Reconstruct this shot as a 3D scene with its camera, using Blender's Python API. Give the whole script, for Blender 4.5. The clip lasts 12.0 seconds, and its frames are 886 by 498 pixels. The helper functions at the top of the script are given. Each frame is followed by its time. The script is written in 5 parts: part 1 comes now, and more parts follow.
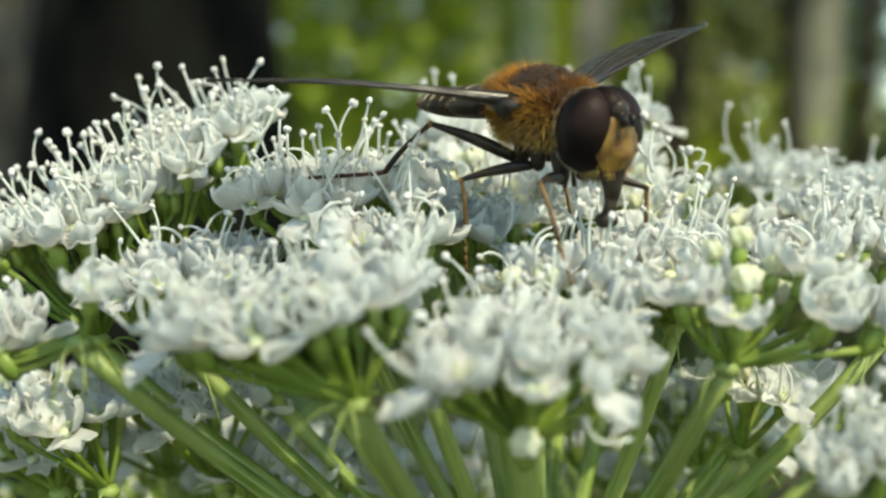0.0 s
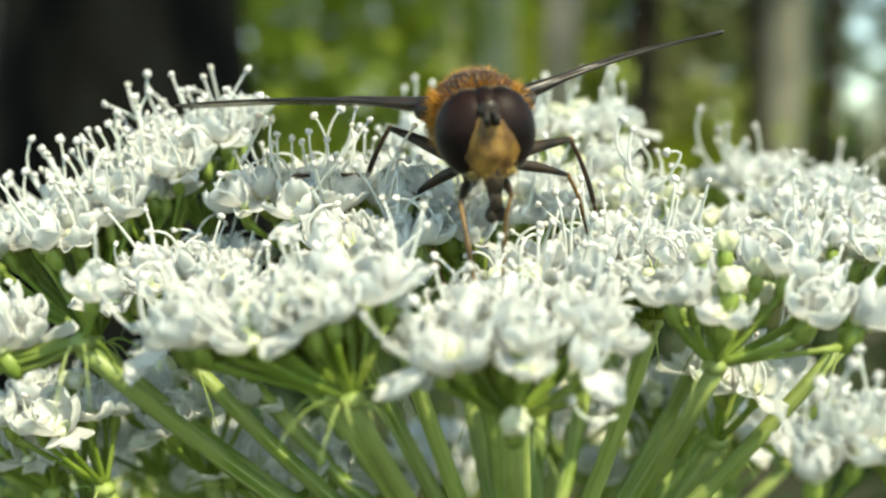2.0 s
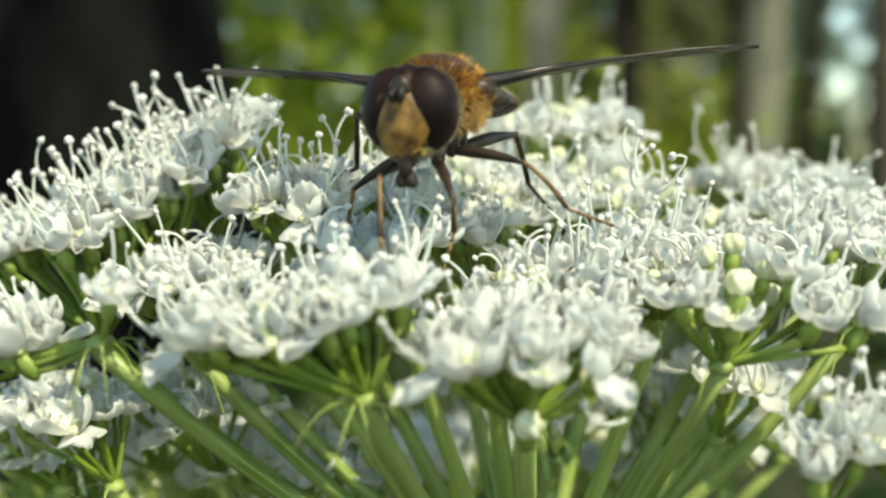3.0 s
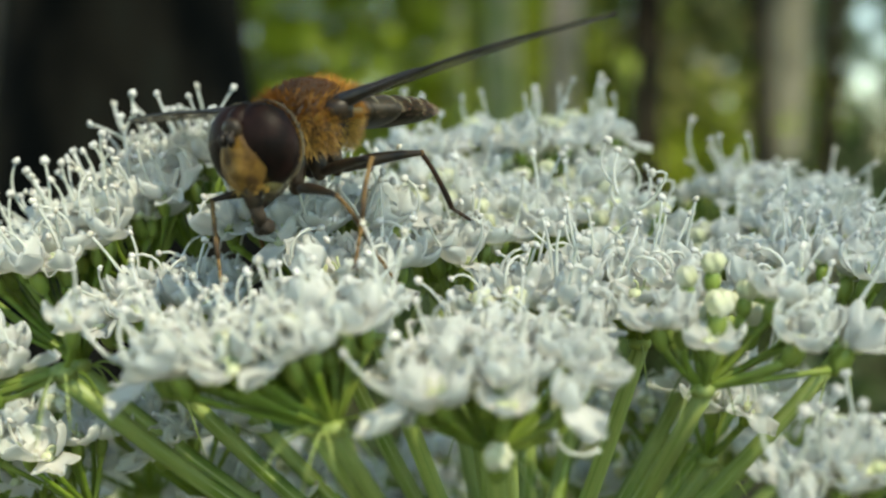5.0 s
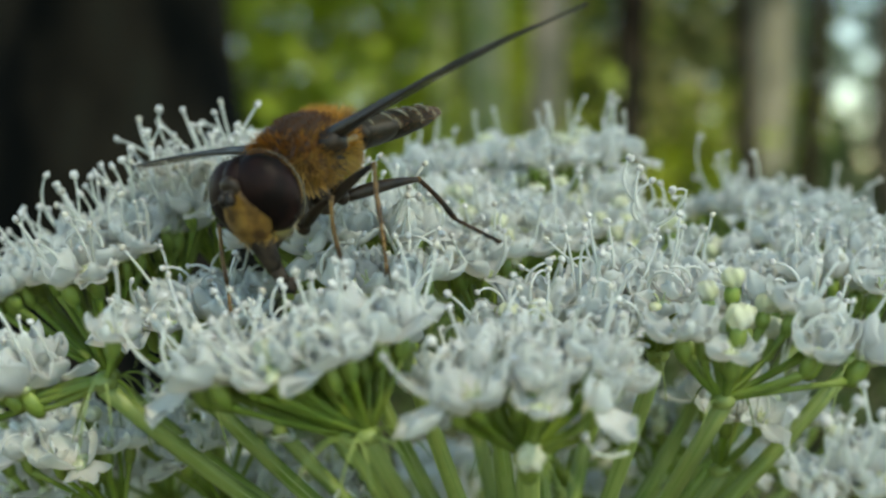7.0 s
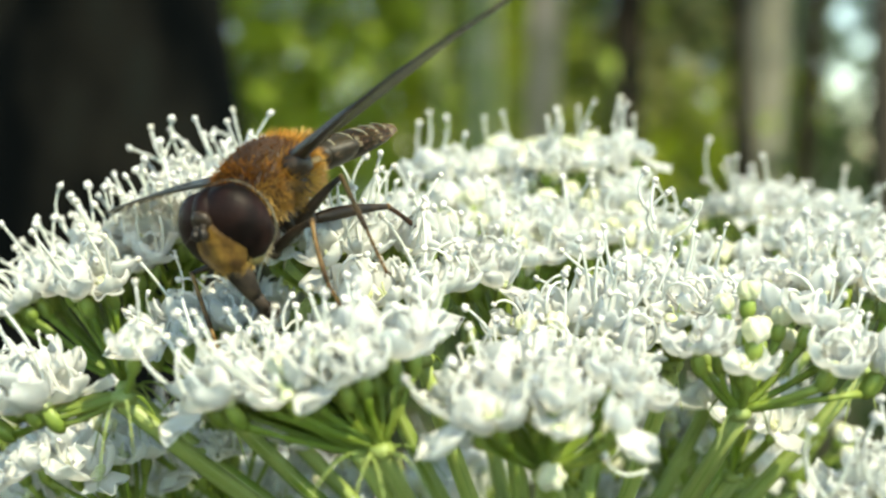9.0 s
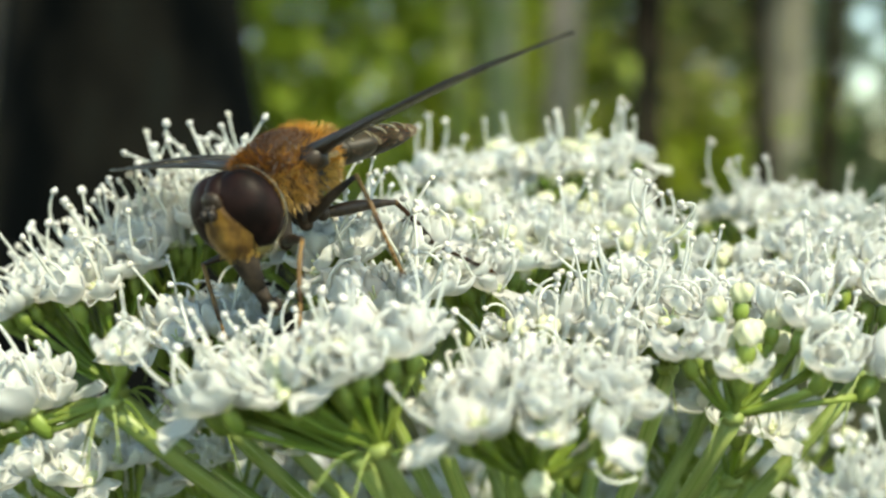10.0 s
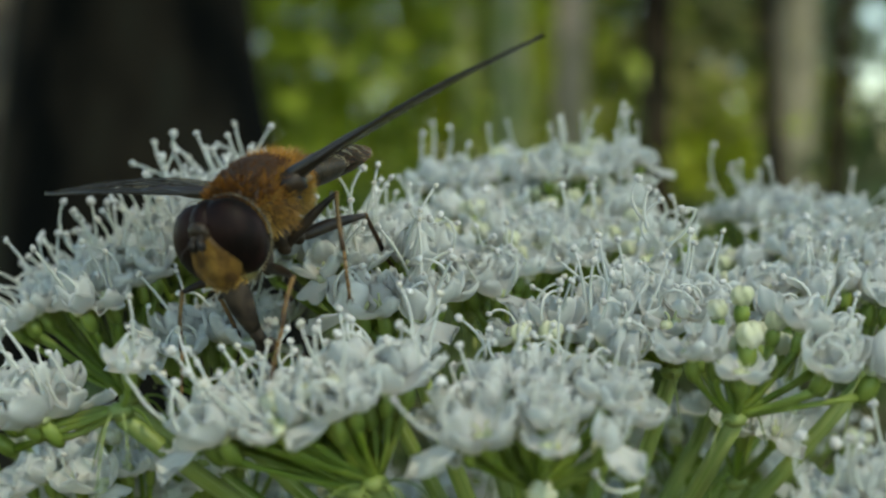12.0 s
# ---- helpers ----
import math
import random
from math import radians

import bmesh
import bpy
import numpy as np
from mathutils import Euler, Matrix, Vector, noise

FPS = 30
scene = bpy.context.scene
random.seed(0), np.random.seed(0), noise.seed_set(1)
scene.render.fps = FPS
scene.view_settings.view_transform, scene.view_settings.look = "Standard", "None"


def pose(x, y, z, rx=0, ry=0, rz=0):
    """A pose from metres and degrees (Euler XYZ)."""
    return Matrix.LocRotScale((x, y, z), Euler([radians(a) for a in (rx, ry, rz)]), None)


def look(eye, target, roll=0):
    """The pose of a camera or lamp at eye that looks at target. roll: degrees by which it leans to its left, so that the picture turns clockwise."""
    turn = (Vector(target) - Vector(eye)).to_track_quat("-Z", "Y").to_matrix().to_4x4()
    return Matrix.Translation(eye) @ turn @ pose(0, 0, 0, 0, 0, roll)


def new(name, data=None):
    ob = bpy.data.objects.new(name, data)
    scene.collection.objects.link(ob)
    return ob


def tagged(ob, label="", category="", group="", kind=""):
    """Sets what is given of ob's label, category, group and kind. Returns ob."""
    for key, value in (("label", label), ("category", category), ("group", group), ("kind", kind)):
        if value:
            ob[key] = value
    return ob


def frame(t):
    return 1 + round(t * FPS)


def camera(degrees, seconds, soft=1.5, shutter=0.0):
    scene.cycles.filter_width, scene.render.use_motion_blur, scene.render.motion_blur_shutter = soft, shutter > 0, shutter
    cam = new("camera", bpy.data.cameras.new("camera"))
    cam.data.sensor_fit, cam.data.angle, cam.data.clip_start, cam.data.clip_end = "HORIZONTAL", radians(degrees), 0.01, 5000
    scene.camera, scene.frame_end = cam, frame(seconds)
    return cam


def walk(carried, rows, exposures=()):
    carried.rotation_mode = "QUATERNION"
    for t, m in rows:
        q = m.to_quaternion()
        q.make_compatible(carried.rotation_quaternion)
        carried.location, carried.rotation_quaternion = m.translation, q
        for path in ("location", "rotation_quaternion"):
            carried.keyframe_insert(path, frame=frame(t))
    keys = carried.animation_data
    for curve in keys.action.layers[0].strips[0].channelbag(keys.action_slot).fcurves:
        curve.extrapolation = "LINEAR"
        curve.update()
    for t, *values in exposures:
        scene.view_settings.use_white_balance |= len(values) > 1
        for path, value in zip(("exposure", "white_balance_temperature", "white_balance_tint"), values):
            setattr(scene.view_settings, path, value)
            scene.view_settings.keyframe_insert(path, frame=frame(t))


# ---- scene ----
MM = 0.001

# ---- camera: millimetres from the first eye, which is 1 m over the ground; yaw, pitch, roll in degrees ----
cam = camera(38.0, 12.0, soft=2.3)
EYE = 1.0
TIP = Matrix.Rotation(radians(4.5), 4, "X")  # lays the camera's own plan level with the wood
PATH = [
    (0.0, 0.00, 0.00, 0.00, 0.00, -8.00, 0.00),
    (0.5, -0.01, -0.29, 0.01, -0.51, -7.95, -0.44),
    (1.0, 0.08, -0.76, 0.52, -0.68, -8.37, -0.25),
    (1.5, 0.75, -1.26, -0.38, -0.09, -7.50, -0.24),
    (2.0, -0.78, -1.84, 0.08, -1.42, -7.80, -0.26),
    (2.5, -1.60, -2.47, 0.21, -2.02, -7.86, -0.03),
    (3.0, -1.89, -2.57, 0.65, -2.21, -8.21, -0.11),
    (5.0, 0.07, -1.34, 1.19, -1.18, -8.09, -0.81),
    (5.5, 0.30, -1.59, 0.59, -0.97, -7.36, -0.75),
    (6.0, -0.95, -1.97, 1.67, -1.97, -8.18, -0.78),
    (6.5, -1.91, -2.39, 1.81, -2.57, -8.05, -0.48),
    (7.0, -1.71, -2.77, 1.49, -1.91, -7.55, -0.51),
    (9.0, -2.51, -2.77, 2.62, -2.06, -8.19, -0.70),
    (9.5, -1.82, -2.39, 2.57, -1.53, -8.07, -1.04),
    (10.0, -1.29, -2.41, 2.48, -1.15, -7.95, -1.07),
    (10.5, -1.68, -2.41, 2.56, -1.52, -7.94, -1.09),
    (11.0, -1.16, -2.54, 3.19, -1.19, -8.34, -1.48),
    (11.5, -0.75, -2.78, 2.87, -0.68, -7.99, -1.62),
    (12.0, -1.04, -3.07, 2.78, -0.70, -7.86, -1.70),
]


def eye_pose(x, y, z, yaw, pitch, roll):
    eye = Vector((x, y, z)) * MM
    a, b = radians(yaw), radians(pitch)
    ahead = Vector((-math.sin(a) * math.cos(b), math.cos(a) * math.cos(b), math.sin(b)))
    return Matrix.Translation((0, 0, EYE)) @ TIP @ look(eye, eye + ahead, roll)


walk(cam, [(t, eye_pose(*row)) for t, *row in PATH], [(t, ev + 0.16, 8500, -5) for t, ev in ((0.0, 1.1), (0.6, 1.25), (1.2, 1.31), (2.2, 1.28), (3.2, 1.13), (4.8, 1.04), (5.6, 1.0), (6.1, 0.95), (6.5, 1.12), (7.4, 1.12), (8.8, 1.42), (9.6, 1.36), (10.2, 1.11), (11.0, 0.88), (12.0, 0.83))])
cam.data.dof.use_dof = True
cam.data.dof.focus_distance = 0.054
cam.data.dof.aperture_fstop = 44.0

# ---- light ----
SUN_TO = Vector((0.42, -0.50, 0.82)).normalized()
world = bpy.data.worlds.new("world")
scene.world = world
world.use_nodes = True
wt = world.node_tree
sky = wt.nodes.new("ShaderNodeTexSky")
sky.sky_type, sky.sun_disc = "NISHITA", False
sky.dust_density, sky.ozone_density, sky.altitude = 0.3, 1.0, 1500
sky.sun_elevation = math.asin(SUN_TO.z)
sky.sun_rotation = math.atan2(SUN_TO.x, SUN_TO.y)
wt.links.new(sky.outputs[0], wt.nodes["Background"].inputs[0])
wt.nodes["Background"].inputs[1].default_value = 0.15
sun = new("sun", bpy.data.lights.new("sun", "SUN"))
sun.data.energy, sun.data.angle, sun.data.color = 2.35, radians(1.0), (1.0, 0.96, 0.92)
sun.matrix_world = look(SUN_TO * 30, (0, 0, 0))


# ---- materials ----
def material(name, color, color2=None, scale=500.0, detail=3.0, rough=0.5, bump=0.0, bump_scale=None, through_light=0.0, metal=0.0,
             spec=0.5, coat=0.0, mask=(0.4, 0.6), vary=0.0, grain=None, streak=None, color3=None):
    """A surface with two colours mixed by noise (scale per metre), fine relief, and light that passes through thin tissue."""
    m = bpy.data.materials.new(name)
    m.use_nodes = True
    nt = m.node_tree
    b = nt.nodes["Principled BSDF"]
    b.inputs["Roughness"].default_value, b.inputs["Metallic"].default_value = rough, metal
    b.inputs["Specular IOR Level"].default_value, b.inputs["Coat Weight"].default_value = spec, coat
    geo = nt.nodes.new("ShaderNodeNewGeometry")
    tc = nt.nodes.new("ShaderNodeTexCoord")
    col = None
    if color2 is None:
        color2 = tuple(c * 0.8 for c in color)
    n = nt.nodes.new("ShaderNodeTexNoise")
    n.inputs["Scale"].default_value, n.inputs["Detail"].default_value = scale, detail
    if streak:
        long = nt.nodes.new("ShaderNodeMapping")
        long.inputs["Scale"].default_value = streak
        nt.links.new(tc.outputs["Object"], long.inputs["Vector"])
        nt.links.new(long.outputs[0], n.inputs["Vector"])
    else:
        nt.links.new(tc.outputs["Object"], n.inputs["Vector"])
    ramp = nt.nodes.new("ShaderNodeValToRGB")
    ramp.color_ramp.elements[0].position, ramp.color_ramp.elements[1].position = mask
    ramp.color_ramp.elements[0].color, ramp.color_ramp.elements[1].color = (*color, 1), (*color2, 1)
    if color3:
        ramp.color_ramp.elements.new(min(1.0, 2 * mask[1] - mask[0])).color = (*color3, 1)
    nt.links.new(n.outputs[0], ramp.inputs[0])
    col = ramp.outputs[0]
    if vary:
        info = nt.nodes.new("ShaderNodeObjectInfo")
        add = nt.nodes.new("ShaderNodeMath")
        add.operation = "ADD"
        nt.links.new(info.outputs["Random"], add.inputs[0])
        nt.links.new(geo.outputs["Random Per Island"], add.inputs[1])
        frac = nt.nodes.new("ShaderNodeMath")
        frac.operation = "FRACT"
        nt.links.new(add.outputs[0], frac.inputs[0])
        rng = nt.nodes.new("ShaderNodeMapRange")
        rng.inputs[3].default_value, rng.inputs[4].default_value = 1 - vary, 1 + vary
        nt.links.new(frac.outputs[0], rng.inputs[0])
        hsv = nt.nodes.new("ShaderNodeHueSaturation")
        nt.links.new(rng.outputs[0], hsv.inputs["Value"])
        nt.links.new(col, hsv.inputs["Color"])
        col = hsv.outputs[0]
    nt.links.new(col, b.inputs["Base Color"])
    if bump:
        n2 = nt.nodes.new("ShaderNodeTexNoise")
        n2.inputs["Scale"].default_value, n2.inputs["Detail"].default_value = bump_scale or scale * 4, 4
        if grain:
            stretch = nt.nodes.new("ShaderNodeMapping")
            stretch.inputs["Scale"].default_value = grain
            nt.links.new(tc.outputs["Object"], stretch.inputs["Vector"])
            nt.links.new(stretch.outputs[0], n2.inputs["Vector"])
        else:
            nt.links.new(tc.outputs["Object"], n2.inputs["Vector"])
        bp = nt.nodes.new("ShaderNodeBump")
        bp.inputs["Strength"].default_value, bp.inputs["Distance"].default_value = bump, 0.3 / (bump_scale or scale * 4)
        nt.links.new(n2.outputs[0], bp.inputs["Height"])
        nt.links.new(bp.outputs[0], b.inputs["Normal"])
    if through_light:
        tr = nt.nodes.new("ShaderNodeBsdfTranslucent")
        nt.links.new(col, tr.inputs[0])
        mix = nt.nodes.new("ShaderNodeMixShader")
        mix.inputs[0].default_value = through_light
        nt.links.new(b.outputs[0], mix.inputs[1])
        nt.links.new(tr.outputs[0], mix.inputs[2])
        nt.links.new(mix.outputs[0], nt.nodes["Material Output"].inputs[0])
    return m


PETAL = material("petal_white", (0.91, 0.90, 0.88), (0.84, 0.85, 0.82), 700, 4, 0.45, 0.35, 2200, 0.60, spec=0.4, vary=0.08, grain=(2.6, 0.45, 0.8))
FILAMENT = material("filament_white", (0.80, 0.80, 0.76), (0.72, 0.74, 0.66), 500, 2, 0.4, through_light=0.3)
ANTHER = material("anther_cream", (0.70, 0.67, 0.58), (0.56, 0.52, 0.43), 3000, 3, 0.7, 0.6, 6000, vary=0.12)
ANTHER_PALE = material("anther_white", (0.68, 0.67, 0.64), (0.54, 0.51, 0.47), 3000, 3, 0.7, 0.6, 6000, vary=0.08)
BUD = material("bud_pale", (0.66, 0.67, 0.42), (0.79, 0.78, 0.66), 500, 3, 0.5, 0.2, 2500, 0.25, vary=0.12)
OVARY = material("ovary_green", (0.13, 0.21, 0.03), (0.25, 0.33, 0.065), 700, 3, 0.45, 0.3, 3000, 0.15, vary=0.15)
DISC = material("disc_yellow_green", (0.66, 0.69, 0.46), (0.55, 0.60, 0.30), 1500, 2, 0.3, 0.2, 4000, 0.1, vary=0.1)
PEDICEL = material("pedicel_green", (0.23, 0.34, 0.045), (0.36, 0.45, 0.11), 400, 4, 0.42, 0.35, 1800, 0.45, vary=0.15)
STALK = material("stalk_green", (0.20, 0.31, 0.045), (0.40, 0.48, 0.15), 250, 4, 0.42, 0.35, 1800, 0.25, vary=0.15)
STALK_PALE = material("stalk_rib_pale", (0.40, 0.48, 0.19), (0.30, 0.40, 0.10), 250, 4, 0.42, 0.3, 1800, 0.15, vary=0.1)
STEM = material("stem_green", (0.13, 0.22, 0.05), (0.20, 0.28, 0.08), 120, 4, 0.5, 0.4, 900)
SHELL_BLACK = material("shell_black", (0.012, 0.009, 0.007), (0.035, 0.022, 0.013), 900, 4, 0.42, 0.3, 5000, spec=0.3)
LEG_DARK = material("leg_dark", (0.07, 0.030, 0.010), (0.016, 0.010, 0.007), 700, 3, 0.45, 0.2, 5000, spec=0.3)
LEG_ORANGE = material("leg_orange", (0.22, 0.125, 0.042), (0.06, 0.032, 0.014), 700, 3, 0.5, 0.2, 5000, mask=(0.42, 0.62), spec=0.3)
THORAX = material("thorax_brown", (0.020, 0.010, 0.005), (0.05, 0.020, 0.006), 900, 4, 0.6, 0.4, 4000)
HAIR_ORANGE = material("hair_orange", (0.60, 0.29, 0.045), (0.36, 0.14, 0.018), 380, 2, 0.45, vary=0.35, through_light=0.3)
HAIR_RUFOUS = material("hair_rufous", (0.15, 0.058, 0.012), (0.055, 0.021, 0.005), 500, 2, 0.45, vary=0.35, through_light=0.2)
HAIR_YELLOW = material("hair_yellow", (0.60, 0.38, 0.10), (0.34, 0.18, 0.04), 600, 2, 0.45, vary=0.3, through_light=0.25)
HAIR_PALE = material("hair_pale", (0.46, 0.40, 0.27), (0.24, 0.19, 0.10), 600, 2, 0.5, vary=0.25, through_light=0.2)
EYE_DARK = material("eye_maroon", (0.004, 0.002, 0.0017), (0.017, 0.007, 0.0055), 700, 4, 0.48, 0.5, 9000, spec=0.12)
EYE_RIM = material("eye_rim_grey", (0.20, 0.17, 0.11), (0.06, 0.05, 0.035), 2000, 2, 0.6, 0.3)
FACE = material("face_ochre", (0.27, 0.148, 0.032), (0.065, 0.030, 0.008), 1100, 5, 0.45, 0.5, 5000, mask=(0.33, 0.60), spec=0.3)
CHEEK = material("cheek_yellow", (0.24, 0.19, 0.07), (0.12, 0.08, 0.02), 700, 3, 0.5, 0.3, 4000)
MOUTH = material("mouth_brown", (0.020, 0.015, 0.011), (0.060, 0.043, 0.030), 1500, 4, 0.6, 0.4, 4000, spec=0.2)
SCUTELLUM = material("scutellum_cream", (0.50, 0.40, 0.22), (0.36, 0.24, 0.10), 800, 3, 0.4, 0.2)
ABDOMEN = material("abdomen_brown", (0.010, 0.007, 0.004), (0.034, 0.025, 0.012), 900, 4, 0.55, 0.5, 3500, spec=0.08)
ABDOMEN_BAND = material("abdomen_band_olive", (0.026, 0.019, 0.008), (0.012, 0.009, 0.005), 900, 3, 0.55, 0.3, 3500)
ABDOMEN_MARK = material("abdomen_mark_cream", (0.285, 0.260, 0.186), (0.124, 0.105, 0.056), 1200, 3, 0.5, 0.3, 3500, spec=0.2)
VEIN = material("vein_dark", (0.012, 0.009, 0.006), (0.025, 0.016, 0.010), 900, 2, 0.35)


def wing_material():
    """Smoky, thin, shiny skin that lets part of the light through."""
    m = bpy.data.materials.new("wing_smoky")
    m.use_nodes = True
    nt = m.node_tree
    b = nt.nodes["Principled BSDF"]
    b.inputs["Base Color"].default_value = (0.030, 0.024, 0.017, 1)
    b.inputs["Roughness"].default_value = 0.35
    b.inputs["Specular IOR Level"].default_value = 0.25
    tc = nt.nodes.new("ShaderNodeTexCoord")
    n = nt.nodes.new("ShaderNodeTexNoise")
    n.inputs["Scale"].default_value = 350
    nt.links.new(tc.outputs["Object"], n.inputs["Vector"])
    rng = nt.nodes.new("ShaderNodeMapRange")
    rng.inputs[3].default_value, rng.inputs[4].default_value = 0.28, 0.66
    nt.links.new(n.outputs[0], rng.inputs[0])
    bp = nt.nodes.new("ShaderNodeBump")
    bp.inputs["Strength"].default_value, bp.inputs["Distance"].default_value = 0.4, 0.0001
    nt.links.new(n.outputs[0], bp.inputs["Height"])
    nt.links.new(bp.outputs[0], b.inputs["Normal"])
    clear = nt.nodes.new("ShaderNodeBsdfTransparent")
    clear.inputs[0].default_value = (0.82, 0.78, 0.70, 1)
    mix = nt.nodes.new("ShaderNodeMixShader")
    nt.links.new(rng.outputs[0], mix.inputs[0])
    nt.links.new(clear.outputs[0], mix.inputs[1])
    nt.links.new(b.outputs[0], mix.inputs[2])
    nt.links.new(mix.outputs[0], nt.nodes["Material Output"].inputs[0])
    return m


WING = wing_material()
# near-black: shade is put into the bark colour, over brown and olive bands
BARK_SHADED = material("bark_shaded", (0.0045, 0.0045, 0.0036), (0.025, 0.019, 0.0125), 9, 5, 0.95, 0.8, 40, spec=0.05, mask=(0.40, 0.54), streak=(1, 1, 0.45), grain=(1, 1, 0.2), color3=(0.029, 0.029, 0.020))
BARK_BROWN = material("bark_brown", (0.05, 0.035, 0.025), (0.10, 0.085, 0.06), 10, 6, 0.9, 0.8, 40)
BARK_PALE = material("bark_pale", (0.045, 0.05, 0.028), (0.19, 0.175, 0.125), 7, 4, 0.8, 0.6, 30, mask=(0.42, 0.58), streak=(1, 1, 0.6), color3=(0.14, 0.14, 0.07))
# beige bark with sunlight put into the colour, lighter than the pale bark
BARK_BEIGE_LIT = material("bark_beige_lit", (0.42, 0.32, 0.23), (0.22, 0.19, 0.11), 4, 5, 0.8, 0.6, 30, mask=(0.42, 0.6))
BARK_MOSS = material("bark_moss", (0.20, 0.24, 0.08), (0.30, 0.29, 0.17), 8, 5, 0.9, 0.6, 30)
# LEAF has sunlight put into its colour, several times lighter than LEAF_DARK
LEAF = material("leaf_green_lit", (0.21, 0.29, 0.024), (0.34, 0.40, 0.038), 1.6, 3, 0.5, through_light=0.55, vary=0.55)
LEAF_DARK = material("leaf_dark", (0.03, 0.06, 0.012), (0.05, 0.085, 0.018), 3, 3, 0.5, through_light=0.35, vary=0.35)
LEAF_BRIGHT = material("leaf_yellow_green", (0.30, 0.38, 0.03), (0.24, 0.32, 0.03), 20, 3, 0.45, through_light=0.45)
LEAF_OLIVE = material("leaf_olive", (0.36, 0.34, 0.14), (0.24, 0.25, 0.08), 1.6, 3, 0.5, through_light=0.5, vary=0.35)
GROUND = material("ground_litter", (0.035, 0.045, 0.015), (0.07, 0.055, 0.03), 2.5, 8, 0.95, 0.8, 20)


# ---- building helpers ----
def at(x, y, z):
    """World place from millimetres off the first eye."""
    return Vector((0, 0, EYE)) + TIP @ (Vector((x, y, z)) * MM)


def mesh_of(bm, mats, scale=MM, smooth=True, name="mesh"):
    for v in bm.verts:
        v.co *= scale
    me = bpy.data.meshes.new(name)
    bm.to_mesh(me)
    bm.free()
    for m in mats:
        me.materials.append(m)
    if smooth:
        me.polygons.foreach_set("use_smooth", [True] * len(me.polygons))
    return me


def part(name, me, parent, label="", m=None):
    ob = new(name, me)
    ob.parent = parent
    if m is not None:
        ob.matrix_local = m
    return tagged(ob, label) if label else ob


def tube(bm, pts, radii, sides=6, mat=0, caps=True, rib=0.0, stripe=0):
    pts = [Vector(p) for p in pts]
    rings, ref = [], None
    for i, p in enumerate(pts):
        d = (pts[min(i + 1, len(pts) - 1)] - pts[max(i - 1, 0)]).normalized()
        if ref is None:
            ref = d.orthogonal().normalized()
        ref = (ref - d * ref.dot(d)).normalized()
        side = d.cross(ref)
        r = radii[i] if isinstance(radii, (list, tuple)) else radii
        rings.append([bm.verts.new(p + r * (1 - rib * (k % 2)) * (math.cos(2 * math.pi * k / sides) * ref + math.sin(2 * math.pi * k / sides) * side)) for k in range(sides)])
    for a, b in zip(rings, rings[1:]):
        for k in range(sides):
            bm.faces.new((a[k], a[(k + 1) % sides], b[(k + 1) % sides], b[k])).material_index = mat + (1 if stripe and k % stripe == 0 else 0)
    if caps:
        bm.faces.new(rings[0][::-1]).material_index = mat
        bm.faces.new(rings[-1]).material_index = mat


def blob(bm, centre, radii, segs=10, rings=7, mat=0, turn=None, shape=None):
    """A closed rounded body; shape(direction) scales its radius."""
    turn = turn or Matrix.Identity(3)
    centre = Vector(centre)

    def vert(th, ph):
        d = Vector((math.sin(th) * math.cos(ph), math.sin(th) * math.sin(ph), math.cos(th)))
        k = shape(d) if shape else 1.0
        return bm.verts.new(centre + turn @ Vector((d.x * radii[0] * k, d.y * radii[1] * k, d.z * radii[2] * k)))

    top, bottom = vert(0, 0), vert(math.pi, 0)
    rows = [[vert(math.pi * i / rings, 2 * math.pi * k / segs) for k in range(segs)] for i in range(1, rings)]
    for k in range(segs):
        n = (k + 1) % segs
        bm.faces.new((top, rows[0][k], rows[0][n])).material_index = mat
        bm.faces.new((bottom, rows[-1][n], rows[-1][k])).material_index = mat
        for a, b in zip(rows, rows[1:]):
            bm.faces.new((a[k], b[k], b[n], a[n])).material_index = mat


def bend(a, b, sag, n=6):
    """Points from a to b along a bow; sag is the offset of its middle."""
    a, b, sag = Vector(a), Vector(b), Vector(sag)
    return [a.lerp(b, i / (n - 1)) + sag * (4 * (i / (n - 1)) * (1 - i / (n - 1))) for i in range(n)]


